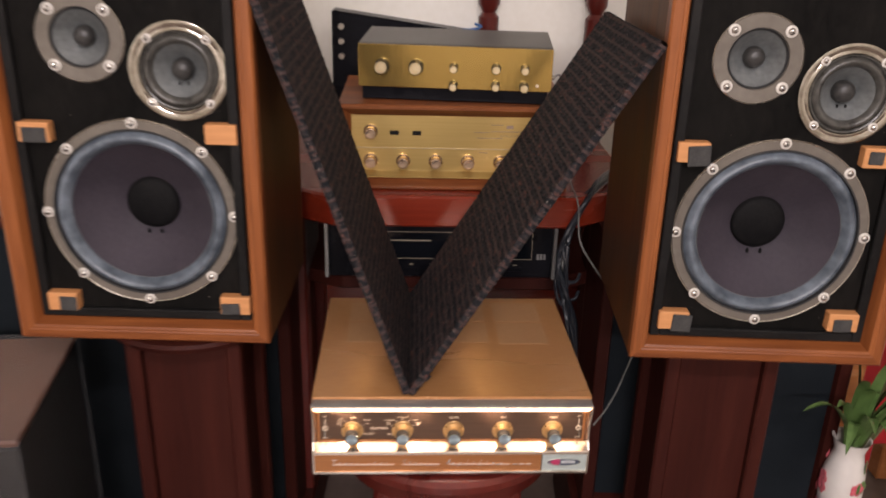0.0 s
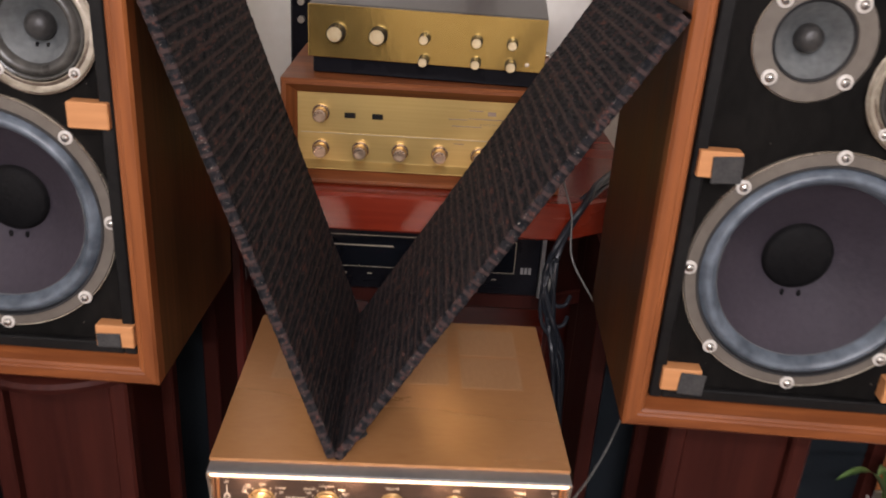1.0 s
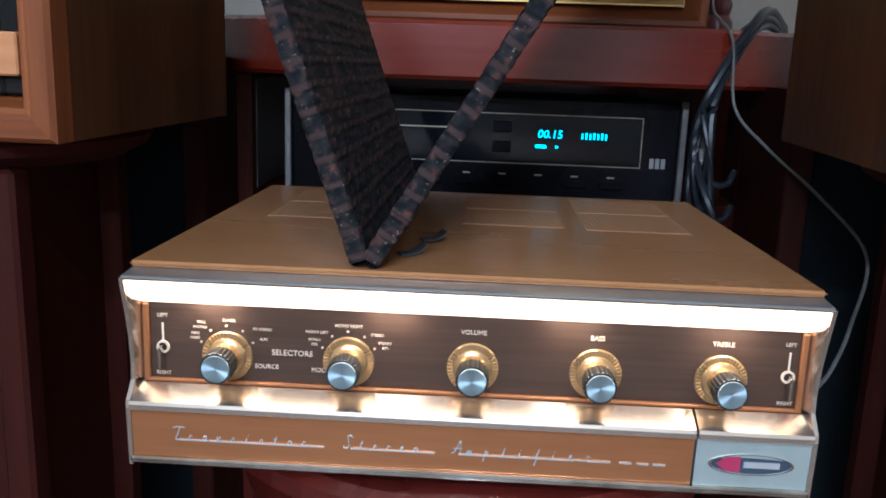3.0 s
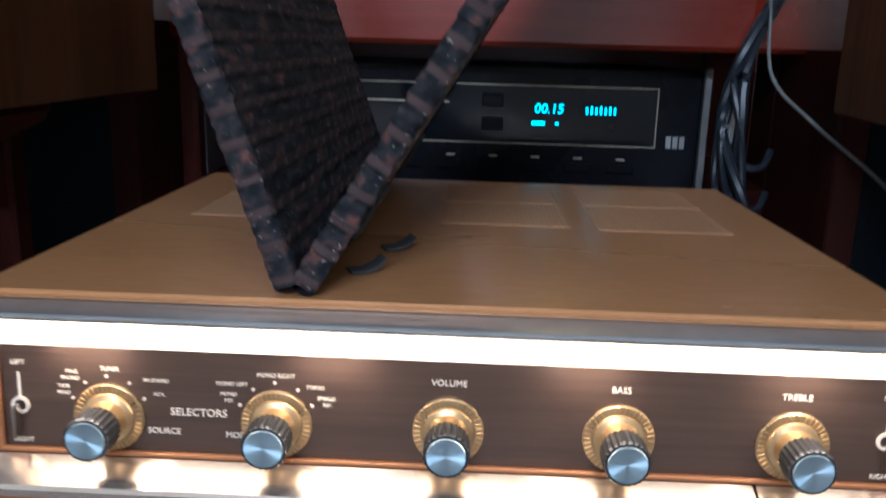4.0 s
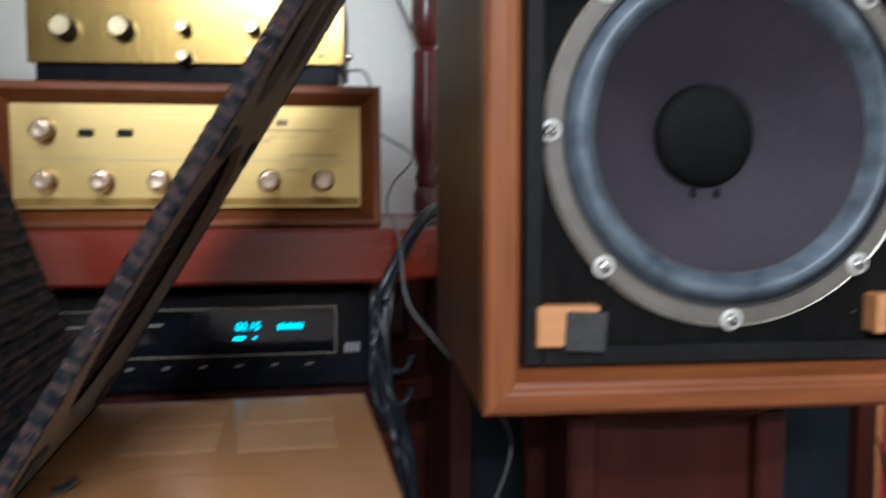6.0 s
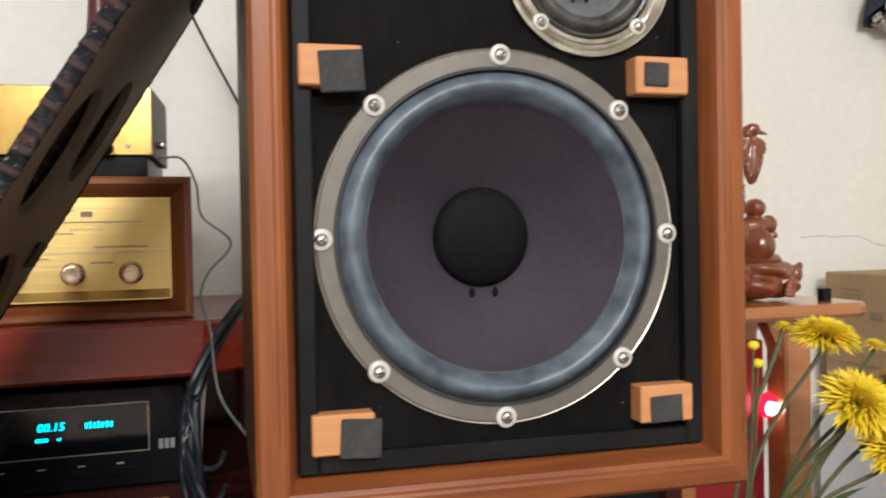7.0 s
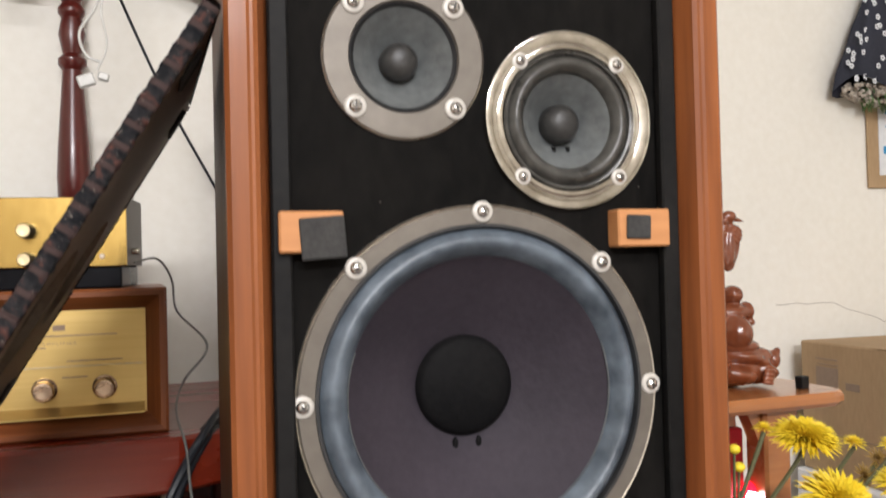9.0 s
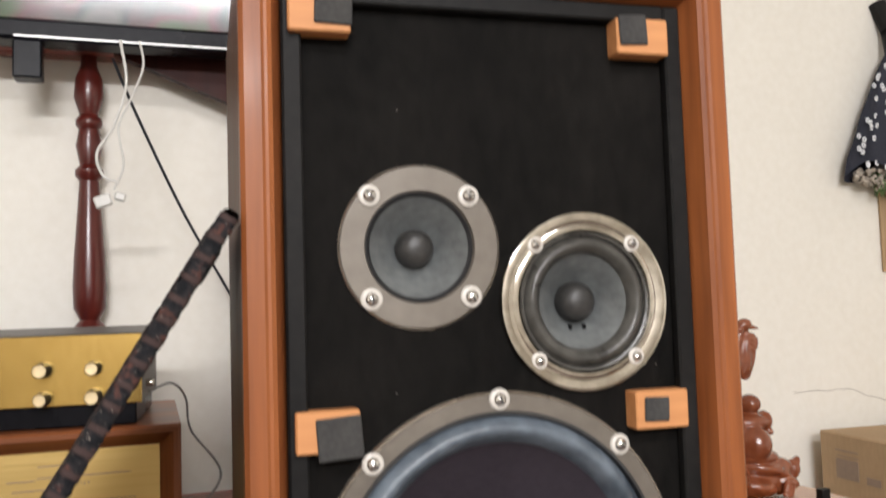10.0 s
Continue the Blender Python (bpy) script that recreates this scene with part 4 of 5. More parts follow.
for i in range(8):
    part("button", box(-0.150 + i * 0.040, -0.124 + i * 0.040, -0.003, 0.0002, 0.018, 0.026, 0.0008), "black_metal", cd)
    part("button_mark", box(-0.141 + i * 0.040, -0.133 + i * 0.040, -0.0006, 0.0002, 0.0300, 0.0315), "line", cd)
letters("display_digits", "00.15", 0.0125, "vfd", cd, (0.0735, -0.0016, 0.0760), "CENTER", 0.12, 1.0, 0.0002, "cyan lit track time")
for k in range(7):
    part("level_bar", box(0.1080 + k * 0.0043, 0.1098 + k * 0.0043, -0.0018, -0.001, 0.0722, 0.0785 + 0.0010 * (k % 2)), "vfd", cd)
part("display_flag", box(0.058, 0.070, -0.0018, -0.001, 0.0610, 0.0645), "vfd", cd)
part("display_flag", box(0.080, 0.083, -0.0018, -0.001, 0.0615, 0.0640), "vfd", cd)
# three pale bars paint a reflection on the glossy front
for i in range(3):
    part("side_reflection", box(0.184 + i * 0.0062, 0.1885 + i * 0.0062, -0.0010, 0.0002, 0.043, 0.054), "silver", cd, "painted reflection, small pale bar")
for x in (-0.17, 0.17):
    for y in (0.04, 0.26):
        part("foot", lathe([(0.016, -0.0003), (0.016, 0.0065)], 16, "z", None, (x, y, 0), True), "rubber", cd)
# paler upright strips beside the disc player
st = thing("grey_case", (-0.215, 1.50, 0.5835), 0, "narrow pale grey metal case beside the disc player", "case")
part("body", box(-0.016, 0.016, 0, 0.20, 0, 0.125, 0.002), "silver", st)

ia = thing("integrated_amplifier", (0.075, 1.455, 0.775), 0, "gold-faced integrated amplifier in a walnut case", "amplifier")
W2, H2, D2 = 0.412, 0.155, 0.27
prof = [(0.0, D2), (0.0, 0.003), (0.003, 0.0), (0.008, 0.0), (0.024, 0.020), (0.024, 0.03)]
for side, mt in (("left", "walnut"), ("right", "walnut"), ("top", "walnut_x"), ("bottom", "walnut_x")):
    part("case_" + side, ribbon_frame(W2, H2, prof, side), mt, ia, "walnut case with a bevelled front")
part("case_back", box(-W2 / 2 + 0.002, W2 / 2 - 0.002, D2 - 0.01, D2 - 0.001, 0.002, H2 - 0.002), "walnut_shaded", ia)
part("faceplate", box(-W2 / 2 + 0.022, W2 / 2 - 0.022, 0.016, 0.022, 0.022, H2 - 0.022), "gold_face", ia, "brushed gold faceplate")
part("face_groove", box(-W2 / 2 + 0.026, W2 / 2 - 0.026, 0.0152, 0.0165, 0.0735, 0.0745), "line", ia)
part("face_ledge", prism([(0.017, 0.034), (0.0155, 0.032), (0.004, 0.0235), (0.004, 0.022), (0.017, 0.022)], -W2 / 2 + 0.0245, W2 / 2 - 0.0245, "yz"), "gold_face", ia, "bright gold ledge")
for kx, kz in ((-0.150, 0.104), (-0.150, 0.051), (-0.092, 0.051), (-0.0335, 0.051), (0.025, 0.051), (0.0835, 0.051), (0.142, 0.051)):
    kn = part("knob", lathe([(0.0125, 0.0158), (0.0125, 0.012), (0.0105, 0.0105), (0.0100, -0.004), (0.0090, -0.006), (0.0075, -0.0062), (0.0068, -0.0052), (0.0001, -0.0048)], 32), "champagne", ia, "champagne metal knob", True, pose(kx, 0, kz))
for sx in (-0.108, -0.068):
    part("rocker_switch", box(sx - 0.008, sx + 0.008, 0.013, 0.0158, 0.098, 0.106, 0.001), "black_trim", ia, "black rocker switch")
for x0, x1, z in ((0.035, 0.062, 0.104), (0.064, 0.086, 0.118), (0.064, 0.155, 0.106), (0.040, 0.085, 0.094), (0.100, 0.125, 0.062), (0.045, 0.060, 0.067), (0.105, 0.160, 0.079)):
    part("faint_print", box(x0, x1, 0.0153, 0.0158, z, z + 0.0012), "print", ia, "illegible small print")
letters("lettering", "AMPLIFIER", 0.0048, "print", ia, (0.098, 0.0156, 0.0985), "CENTER", 0, 1.6)
part("maker_mark", box(0.092, 0.104, 0.0151, 0.0157, 0.112, 0.118), "print", ia, "dark maker's mark")

pa = thing("preamplifier", (0.072, 1.483, 0.9305), -5.0, "brass-faced preamplifier with a grey metal cover", "preamplifier")
part("base", box(-0.164, 0.164, 0.006, 0.185, 0.0, 0.024, 0.002), "black_metal", pa, "black base")
part("cover", prism([(0.004, 0.024), (0.004, 0.0955), (0.012, 0.0985), (0.178, 0.1040), (0.186, 0.100), (0.186, 0.024)], -0.1695, 0.1695, "yz"), "grey_lid", pa, "grey metal cover")
part("faceplate", box(-0.170, 0.170, 0.0, 0.0045, 0.0235, 0.0975, 0.0008), "brass_face", pa, "aged brass faceplate")
for kx, kz, r in ((-0.128, 0.060, 0.0130), (-0.068, 0.060, 0.0130), (-0.002, 0.061, 0.0078), (-0.002, 0.030, 0.0078), (0.072, 0.062, 0.0085), (0.072, 0.032, 0.0078), (0.122, 0.062, 0.0078), (0.122, 0.032, 0.0085)):
    kn = part("knob", lathe([(r, 0.0), (r, -0.002), (r * 0.9, -0.004), (r * 0.9, -0.018), (r * 0.82, -0.020)], 28), "knob_black", pa, "black knob with a brass face", True, pose(kx, 0, kz))
    part("face", lathe([(r * 0.82, -0.0198), (r * 0.75, -0.0208), (0.0001, -0.0206)], 28), "brass_cap", kn, "", True)
part("indicator", lathe([(0.003, 0), (0.0025, -0.002), (0.0001, -0.003)], 14), "ink", pa, "", True, pose(0.145, 0, 0.034))
for x in (0.150, 0.160):
    part("side_terminal", lathe([(0.0035, 0.0), (0.0035, 0.008), (0.0001, 0.009)], 12), "chrome", pa, "", True, pose(0.1695, x - 0.1, 0.040, 0, 0, -90))

# ---- upright posts, television and shelf behind ----
def turned_post(x, y, label):
    p = thing("turned_post", (x, y, 0.775), 0, label, "turned post", "turned shelf posts")
    pr = [(0.022, 0.0), (0.022, 0.03), (0.016, 0.04), (0.020, 0.055), (0.0155, 0.07), (0.024, 0.10), (0.0245, 0.16), (0.022, 0.24)]
    z0 = 0.235
    pr2 = [(0.017, z0), (0.0225, z0 + 0.012), (0.0225, z0 + 0.022), (0.0145, z0 + 0.032), (0.0235, z0 + 0.050), (0.0245, z0 + 0.085), (0.0225, z0 + 0.13), (0.0175, z0 + 0.200), (0.0145, z0 + 0.245), (0.0205, z0 + 0.253), (0.0205, z0 + 0.262), (0.0135, z0 + 0.270), (0.0195, z0 + 0.300), (0.0150, z0 + 0.325), (0.0195, z0 + 0.332), (0.0195, z0 + 0.340), (0.0135, z0 + 0.348), (0.0220, z0 + 0.375), (0.0200, z0 + 0.405), (0.0120, z0 + 0.425), (0.0120, z0 + 0.44)]
    part("shaft", lathe(pr + pr2[1:], 24, "z"), "redwood_z", p, "", True)
    return p


turned_post(0.163, 1.895, "dark red turned wooden shelf post")
turned_post(0.398, 1.895, "dark red turned wooden shelf post")
shelf = thing("upper_shelf", (0.179, 1.895, 1.4505), 0, "dark red wooden shelf carried by turned posts", "shelf")
part("board", box(-0.32, 0.28, -0.03, 0.03, 0, 0.022, 0.003), "redwood", shelf)
tv = thing("television", (-0.022, 1.80, 1.440), 0, "black flat television, blurred reflections put into its screen", "television")
tv.matrix_world = tv.matrix_world @ Matrix.Scale(1.18, 4)
part("bezel_bottom", box(-0.55, 0.55, -0.012, 0.03, 0.0, 0.026, 0.004), "black_metal", tv, "thin glossy black bezel")
part("bezel_top", box(-0.55, 0.55, -0.012, 0.03, 0.62, 0.64, 0.004), "black_metal", tv)
for sx in (-0.541, 0.541):
    part("bezel_side", box(sx - 0.009, sx + 0.009, -0.012, 0.03, 0.0265, 0.6195, 0.003), "black_metal", tv)
# screen colours stand in for reflections of the room
part("screen", box(-0.5315, 0.5315, -0.008, 0.028, 0.0265, 0.6195), "screen", tv, "glass screen with room reflections put in as a dim glow")
part("maker_mark", box(0.012, 0.052, -0.0128, -0.0118, 0.010, 0.017), "silver", tv, "silver maker's mark")
part("trim_line", box(0.08, 0.53, -0.0126, -0.0119, 0.0025, 0.0045), "silver", tv)
part("foot", box(0.078, 0.110, -0.01, 0.02, -0.046, 0.0, 0.002), "black_metal", tv, "black foot")
part("back", box(-0.48, 0.48, 0.03, 0.075, 0.04, 0.6, 0.01), "black_metal", tv)
pel = thing("slanted_board", (0.40, 1.875, 1.365), 0, "dark red slanted wooden board under the shelf", "board")
part("board", prism([(-0.20, 0.085), (-0.20, 0.135), (0.22, 0.135), (0.22, -0.085)], -0.01, 0.01, "xz"), "stand", pel)

blk = thing("black_case", (-0.020, 1.795, 0.778), 0, "black adaptor case standing behind the preamplifier", "case")
part("body", prism([(-0.15, 0.0), (0.145, 0.0), (0.145, 0.232), (-0.15, 0.272)], 0.0, 0.06, "xz", None, 0.004), "black_metal", blk)
for i in range(3):
    part("socket", lathe([(0.006, 0), (0.006, -0.012), (0.0001, -0.012)], 14), "rim", blk, "", True, pose(-0.13, 0, 0.18 + i * 0.03))
bc = thing("blue_cord", (0.118, 1.845, 0.950), 0, "blue cord hanging on the black case", "cord")
pts = [(0.026 * math.cos(a * 0.9), 0.026 * math.sin(a * 0.9), 0.004 * a * 0.6) for a in range(0, 30)]
part("cord", sweep(pts, 0.003, 6, None, False), "blue", bc, "", True)

# ---- dark cases low down behind the stands ----
def floor_cabinet(at, w, h, d, label):
    s = thing("floor_cabinet", at, -3, label, "floor loudspeaker", "floor loudspeakers")
    prof = [(0.0, d), (0.0, 0.002), (0.002, 0.0), (0.022, 0.0), (0.026, 0.012), (0.026, 0.03)]
    for side in ("left", "right", "top", "bottom"):
        part("case_" + side, ribbon_frame(w, h, prof, side), "stand", s)
    part("grille", box(-w / 2 + 0.024, w / 2 - 0.024, 0.010, 0.022, 0.024, h - 0.024, 0.003), "grille_black", s, "blue-black cloth grille")
    part("case_back", box(-w / 2 + 0.002, w / 2 - 0.002, d - 0.012, d - 0.001, 0.002, h - 0.002), "stand", s)
    return s


# height raised so that no lit wall shows above it
floor_cabinet((0.575, 1.335, 0.16), 0.47, 0.56, 0.27, "dark floor loudspeaker with a black cloth grille")
# stands in for black boxes, made tall to blot out the lit wall
floor_cabinet((-0.53, 1.40, 0.10), 0.62, 0.63, 0.27, "added dark cabinet in place of black boxes, hiding the lit wall")
plinth = thing("plinth", (0.575, 1.34, 0), -3, "dark red wooden plinth under the floor loudspeaker", "plinth")
part("block", box(-0.25, 0.25, 0, 0.28, 0, 0.1595, 0.004), "stand", plinth)
plinth = thing("plinth", (-0.50, 1.405, 0), -3, "dark red wooden plinth under the floor loudspeaker", "plinth")
part("block", box(-0.30, 0.30, 0, 0.27, 0, 0.0995, 0.004), "stand", plinth)

# ---- wrapped carton at the side ----
wc = thing("wrapped_carton", (-0.655, 0.91, 0), 6, "brown carton wrapped in crumpled clear film", "carton")
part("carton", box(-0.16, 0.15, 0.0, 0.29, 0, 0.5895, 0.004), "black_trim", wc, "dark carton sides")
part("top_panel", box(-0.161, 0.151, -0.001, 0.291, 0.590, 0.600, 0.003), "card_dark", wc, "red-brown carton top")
M["film"], _n, _l, _p = material("clear_wrapping_film")
_p.inputs["Roughness"].default_value = 0.10
_p.inputs["Alpha"].default_value = 0.10
_p.inputs["Specular IOR Level"].default_value = 1.0
_p.inputs["Base Color"].default_value = (0.30, 0.29, 0.29, 1)
bm = box(-0.164, 0.154, -0.004, 0.294, 0.05, 0.604)
bmesh.ops.subdivide_edges(bm, edges=bm.edges, cuts=44, use_grid_fill=True)
for v in bm.verts:
    k = noise.noise(v.co * 26) * 0.5 + noise.noise(v.co * 95) * 0.7
    edge = 2.4 if v.co.y < 0.02 else 1.3 if v.co.x > 0.12 else 0.5
    v.co += v.co.normalized() * abs(k) * 0.006 * edge
film = part("film", bm, "film", wc, "crumpled clear plastic film")
film.visible_shadow = False

# ---- cords ----
def cord(name, pts, r, mat, label, group=""):
    c = thing(name, pts[0], 0, label, "cable", group)
    o = Vector(pts[0])
    part("cord", sweep([tuple(Vector(p) - o) for p in pts], r, 8), mat, c, "", True)
    return c


cord("speaker_cable", [(0.248, 1.545, 0.958), (0.275, 1.60, 0.962), (0.294, 1.68, 0.935), (0.300, 1.68, 0.893), (0.329, 1.555, 0.857), (0.300, 1.51, 0.822), (0.289, 1.47, 0.795), (0.296, 1.412, 0.765), (0.303, 1.405, 0.70), (0.325, 1.36, 0.665), (0.355, 1.30, 0.63), (0.380, 1.25, 0.59), (0.345, 1.18, 0.55), (0.310, 1.12, 0.535), (0.275, 1.06, 0.54)], 0.0015, "cable_grey", "thin grey cable hanging from the preamplifier")
rk = random.Random(21)
for k in range(5):
    jx = [rk.uniform(-0.008, 0.008) for _ in range(8)]
    jy = [rk.uniform(-0.012, 0.012) for _ in range(8)]
    base = ((0.40, 1.58, 0.785), (0.345, 1.48, 0.797), (0.312, 1.435, 0.775), (0.280, 1.408, 0.718), (0.272, 1.400, 0.660), (0.278, 1.392, 0.60), (0.298, 1.380, 0.54), (0.31, 1.37, 0.42))
    cord("black_cable", [(x + jx[i] * (0.5 if i < 2 else 1.2), y + jy[i], z - 0.004 * k) for i, (x, y, z) in enumerate(base)], 0.0046 if k < 2 else 0.0032, "cable_black", "bundled black cable hanging by the table", "bundled black cables")
for k in range(2):
    zc = 0.63 - 0.035 * k
    cord("black_cable", [(0.275, 1.40, zc + 0.012), (0.285, 1.39, zc - 0.004), (0.300, 1.392, zc - 0.004), (0.308, 1.40, zc + 0.008)], 0.0032, "cable_black", "loop of black cable", "bundled black cables")
cord("white_cable", [(0.291, 1.43, 0.735), (0.287, 1.43, 0.70), (0.283, 1.43, 0.66), (0.281, 1.43, 0.63)], 0.0042, "cable_white", "short white cable behind the black ones")
cord("wall_wire", [(0.205, 1.70, 1.395), (0.235, 1.76, 1.33), (0.30, 1.84, 1.20), (0.37, 1.90, 1.08), (0.40, 1.91, 1.02)], 0.0022, "cable_black", "thin black wire slanting down the wall")
cord("white_cable", [(0.215, 1.70, 1.42), (0.222, 1.70, 1.36), (0.205, 1.70, 1.30), (0.185, 1.70, 1.265), (0.192, 1.70, 1.235), (0.212, 1.70, 1.225)], 0.0020, "cable_white", "thin white cable hanging by the post", "white charger cables")
cord("white_cable", [(0.240, 1.70, 1.42), (0.244, 1.70, 1.385), (0.228, 1.70, 1.34), (0.212, 1.70, 1.30), (0.218, 1.70, 1.25), (0.206, 1.70, 1.215)], 0.0016, "cable_white", "thin white cable hanging by the post", "white charger cables")
pl = thing("white_plug", (0.202, 1.695, 1.205), 0, "small white plug on a hanging cable", "plug")
part("body", box(-0.022, 0.000, -0.006, 0.006, -0.010, 0.006, 0.002), "cable_white", pl, "", False, pose(0, 0, 0, 0, -20, 0))
part("tip", box(0.004, 0.018, -0.005, 0.005, -0.002, 0.009, 0.002), "cable_white", pl, "", False, pose(0, 0, 0, 0, 15, 0))

# ---- corner with statue, carton and flowers ----
sh = thing("altar_stand", (1.03, 1.415, 0), 0, "orange varnished wooden stand with a rounded top", "stand")
part("top", prism([(-0.18, 0.0), (0.125, 0.0), (0.150, 0.012), (0.158, 0.04), (0.158, 0.30), (-0.18, 0.30)], 0.738, 0.758, "xy", None, 0.006), "orange_wood", sh, "orange varnished top")
for lx, ly in ((-0.14, 0.05), (0.055, 0.06), (-0.14, 0.26), (0.115, 0.25)):
    part("leg", box(lx - 0.022, lx + 0.022, ly - 0.022, ly + 0.022, 0, 0.7385, 0.004), "orange_wood", sh)
    part("bracket", prism([(-0.05, 0.7382), (0.05, 0.7382), (0.03, 0.706), (0.022, 0.676), (-0.022, 0.676), (-0.03, 0.706)], ly - 0.012, ly + 0.012, "xz", None, 0.002), "orange_wood", sh, "", False, pose(lx, 0, 0))
bm = bmesh.new()


def lump(x, y, z, rx_, ry_, rz_, turn=0):
    bmesh.ops.create_uvsphere(bm, u_segments=24, v_segments=16, radius=1, matrix=pose(x, y, z, 0, turn, 0) @ Matrix.Diagonal((rx_, ry_, rz_, 1)))


# draped base with a hand and a curled hem, belly, shoulders, head, beaded stem and a tall ribbed leaf with a knot on top
for x, y, z, rx_, ry_, rz_ in ((0.000, 0.020, 0.022, 0.050, 0.055, 0.022), (0.042, 0.005, 0.022, 0.028, 0.035, 0.020), (0.015, 0.010, 0.045, 0.050, 0.042, 0.016), (0.036, 0.000, 0.040, 0.026, 0.028, 0.016), (-0.045, 0.010, 0.030, 0.035, 0.045, 0.028)):
    lump(x, y, z, rx_, ry_, rz_)
for v in bm.verts:
    v.co += Vector((v.co.x, v.co.y, 0)).normalized() * 0.0035 * math.sin(95 * v.co.x + 190 * v.co.z + 60 * v.co.y)
lump(0.070, 0.0, 0.036, 0.011, 0.012, 0.015, 12)
lump(0.077, 0.0, 0.046, 0.005, 0.007, 0.009, 30)
for k in range(4):
    lump(0.031 + 0.0012 * k, -0.036, 0.009 + 0.0058 * k, 0.010, 0.006, 0.0030, 8)
lump(-0.003, -0.004, 0.080, 0.026, 0.034, 0.028)
lump(0.006, 0.004, 0.060, 0.036, 0.034, 0.012)
lump(0.004, 0.008, 0.109, 0.032, 0.028, 0.013)
lump(0.025, 0.000, 0.110, 0.010, 0.015, 0.014)
lump(0.028, -0.003, 0.094, 0.008, 0.010, 0.006)
lump(0.005, 0.004, 0.134, 0.015, 0.017, 0.014)
lump(-0.025, 0.008, 0.100, 0.020, 0.024, 0.022)
for k in range(6):
    lump(-0.016, 0.004, 0.128 + 0.0076 * k, 0.0045, 0.0045, 0.0042)
lump(0.004, 0.004, 0.203, 0.0145, 0.0080, 0.036, 9)
lump(-0.008, 0.006, 0.224, 0.0120, 0.0075, 0.030, 6)
lump(0.012, 0.003, 0.220, 0.0120, 0.0075, 0.016, 16)
for v in bm.verts:
    if v.co.z > 0.17:
        v.co.y -= 0.0016 * math.sin(900 * v.co.z + 500 * v.co.x)
lump(0.003, 0.004, 0.248, 0.0115, 0.010, 0.0090)
lump(-0.007, 0.004, 0.241, 0.0070, 0.008, 0.0070)
bmesh.ops.create_cone(bm, cap_ends=True, segments=12, radius1=0.0062, radius2=0.0006, depth=0.028, matrix=pose(0.018, 0.004, 0.2435, 0, 104, 0))
for v in bm.verts:
    v.co.z = max(v.co.z, 0.0)
statue = tagged(link_mesh("carved_statue", bm, "statue", True), "polished red-brown carved wooden figure on the stand", "statue")
rm = statue.modifiers.new("carve", "REMESH")
rm.mode, rm.voxel_size, rm.use_smooth_shade = "VOXEL", 0.0018, True
statue.matrix_world = pose(1.061, 1.515, 0.758)
bk = thing("small_black_box", (1.135, 1.46, 0.7582), 10, "small black box lying on the stand", "box")
part("body", box(-0.008, 0.008, -0.006, 0.006, 0, 0.018, 0.001), "black_trim", bk)
rl = thing("red_altar_lamp", (0.985, 1.445, 0.504), 0, "red lacquer lamp glowing under the stand", "lamp")
part("panel", box(-0.10, 0.075, 0.05, 0.065, -0.30, 0.20, 0.003), "red_cloth", rl, "red lacquered panel")
part("lens", lathe([(0.016, 0.0), (0.013, -0.010), (0.007, -0.016), (0.0001, -0.018)], 24), "red_glow", rl, "glowing red lens", True, pose(0.074, 0.044, 0.108) @ Matrix.Diagonal((0.8, 1, 1.15, 1)))
part("bulb", lathe([(0.0105, -0.012), (0.007, -0.019), (0.0001, -0.022)], 16), "white_core", rl, "", True, pose(0.072, 0.044, 0.106))
part("lens", lathe([(0.016, 0.0), (0.012, -0.008), (0.0001, -0.012)], 24), "red_glow", rl, "glowing red lens", True, pose(0.155, 0.10, 0.06))
part("post", box(-0.012, 0.012, 0.05, 0.07, -0.5, -0.299), "red_cloth", rl)

cb = thing("cardboard_box", (1.515, 1.880, 0.0), -4, "plain brown cardboard box with faint print", "cardboard box")
part("carton", box(0.0, 0.46, -0.44, 0.0, 0.52, 0.775, 0.003), "card", cb)
part("flap_seam", box(0.003, 0.457, -0.222, -0.219, 0.7751, 0.7758), "print", cb)
part("tape_strip", box(-0.0008, 0.457, -0.245, -0.196, 0.7750, 0.7755), "card", cb)
for y0, y1, z0, z1 in ((-0.105, -0.045, 0.742, 0.745), (-0.105, -0.050, 0.732, 0.734), (-0.105, -0.045, 0.690, 0.728), (-0.160, -0.125, 0.690, 0.704), (-0.300, -0.240, 0.715, 0.732), (-0.300, -0.250, 0.655, 0.657), (-0.43, -0.01, 0.600, 0.602)):
    part("print_mark", box(-0.0012, 0.0, y0, y1, z0, z1), "print", cb, "faint illegible print")
lowbox = thing("white_carton", (1.50, 1.885, 0.0), -4, "white carton under the cardboard box", "carton")
part("carton", box(0.0, 0.50, -0.46, 0.0, 0.0, 0.5195, 0.004), "paper", lowbox)

nt = thing("wall_notice", (1.755, 1.9285, 1.09), 0, "brown card with a white printed paper on the wall", "notice")
part("card", box(0.0, 0.30, -0.006, 0.0, 0.0, 0.205, 0.001), "card", nt)
part("paper", box(0.030, 0.27, -0.0075, -0.006, 0.028, 0.19), "paper", nt, "white printed sheet")
letters("numeral", "2", 0.055, "print_blue", nt, (0.060, -0.0078, 0.150))
part("print_block", box(0.042, 0.054, -0.0085, -0.0075, 0.075, 0.092), "print_blue", nt, "illegible blue print")
bq = thing("hanging_bouquet", (1.785, 1.885, 1.285), 0, "dried white flowers wrapped in dark print cloth, hung upside down", "bouquet")
bm = bmesh.new()
prev = None
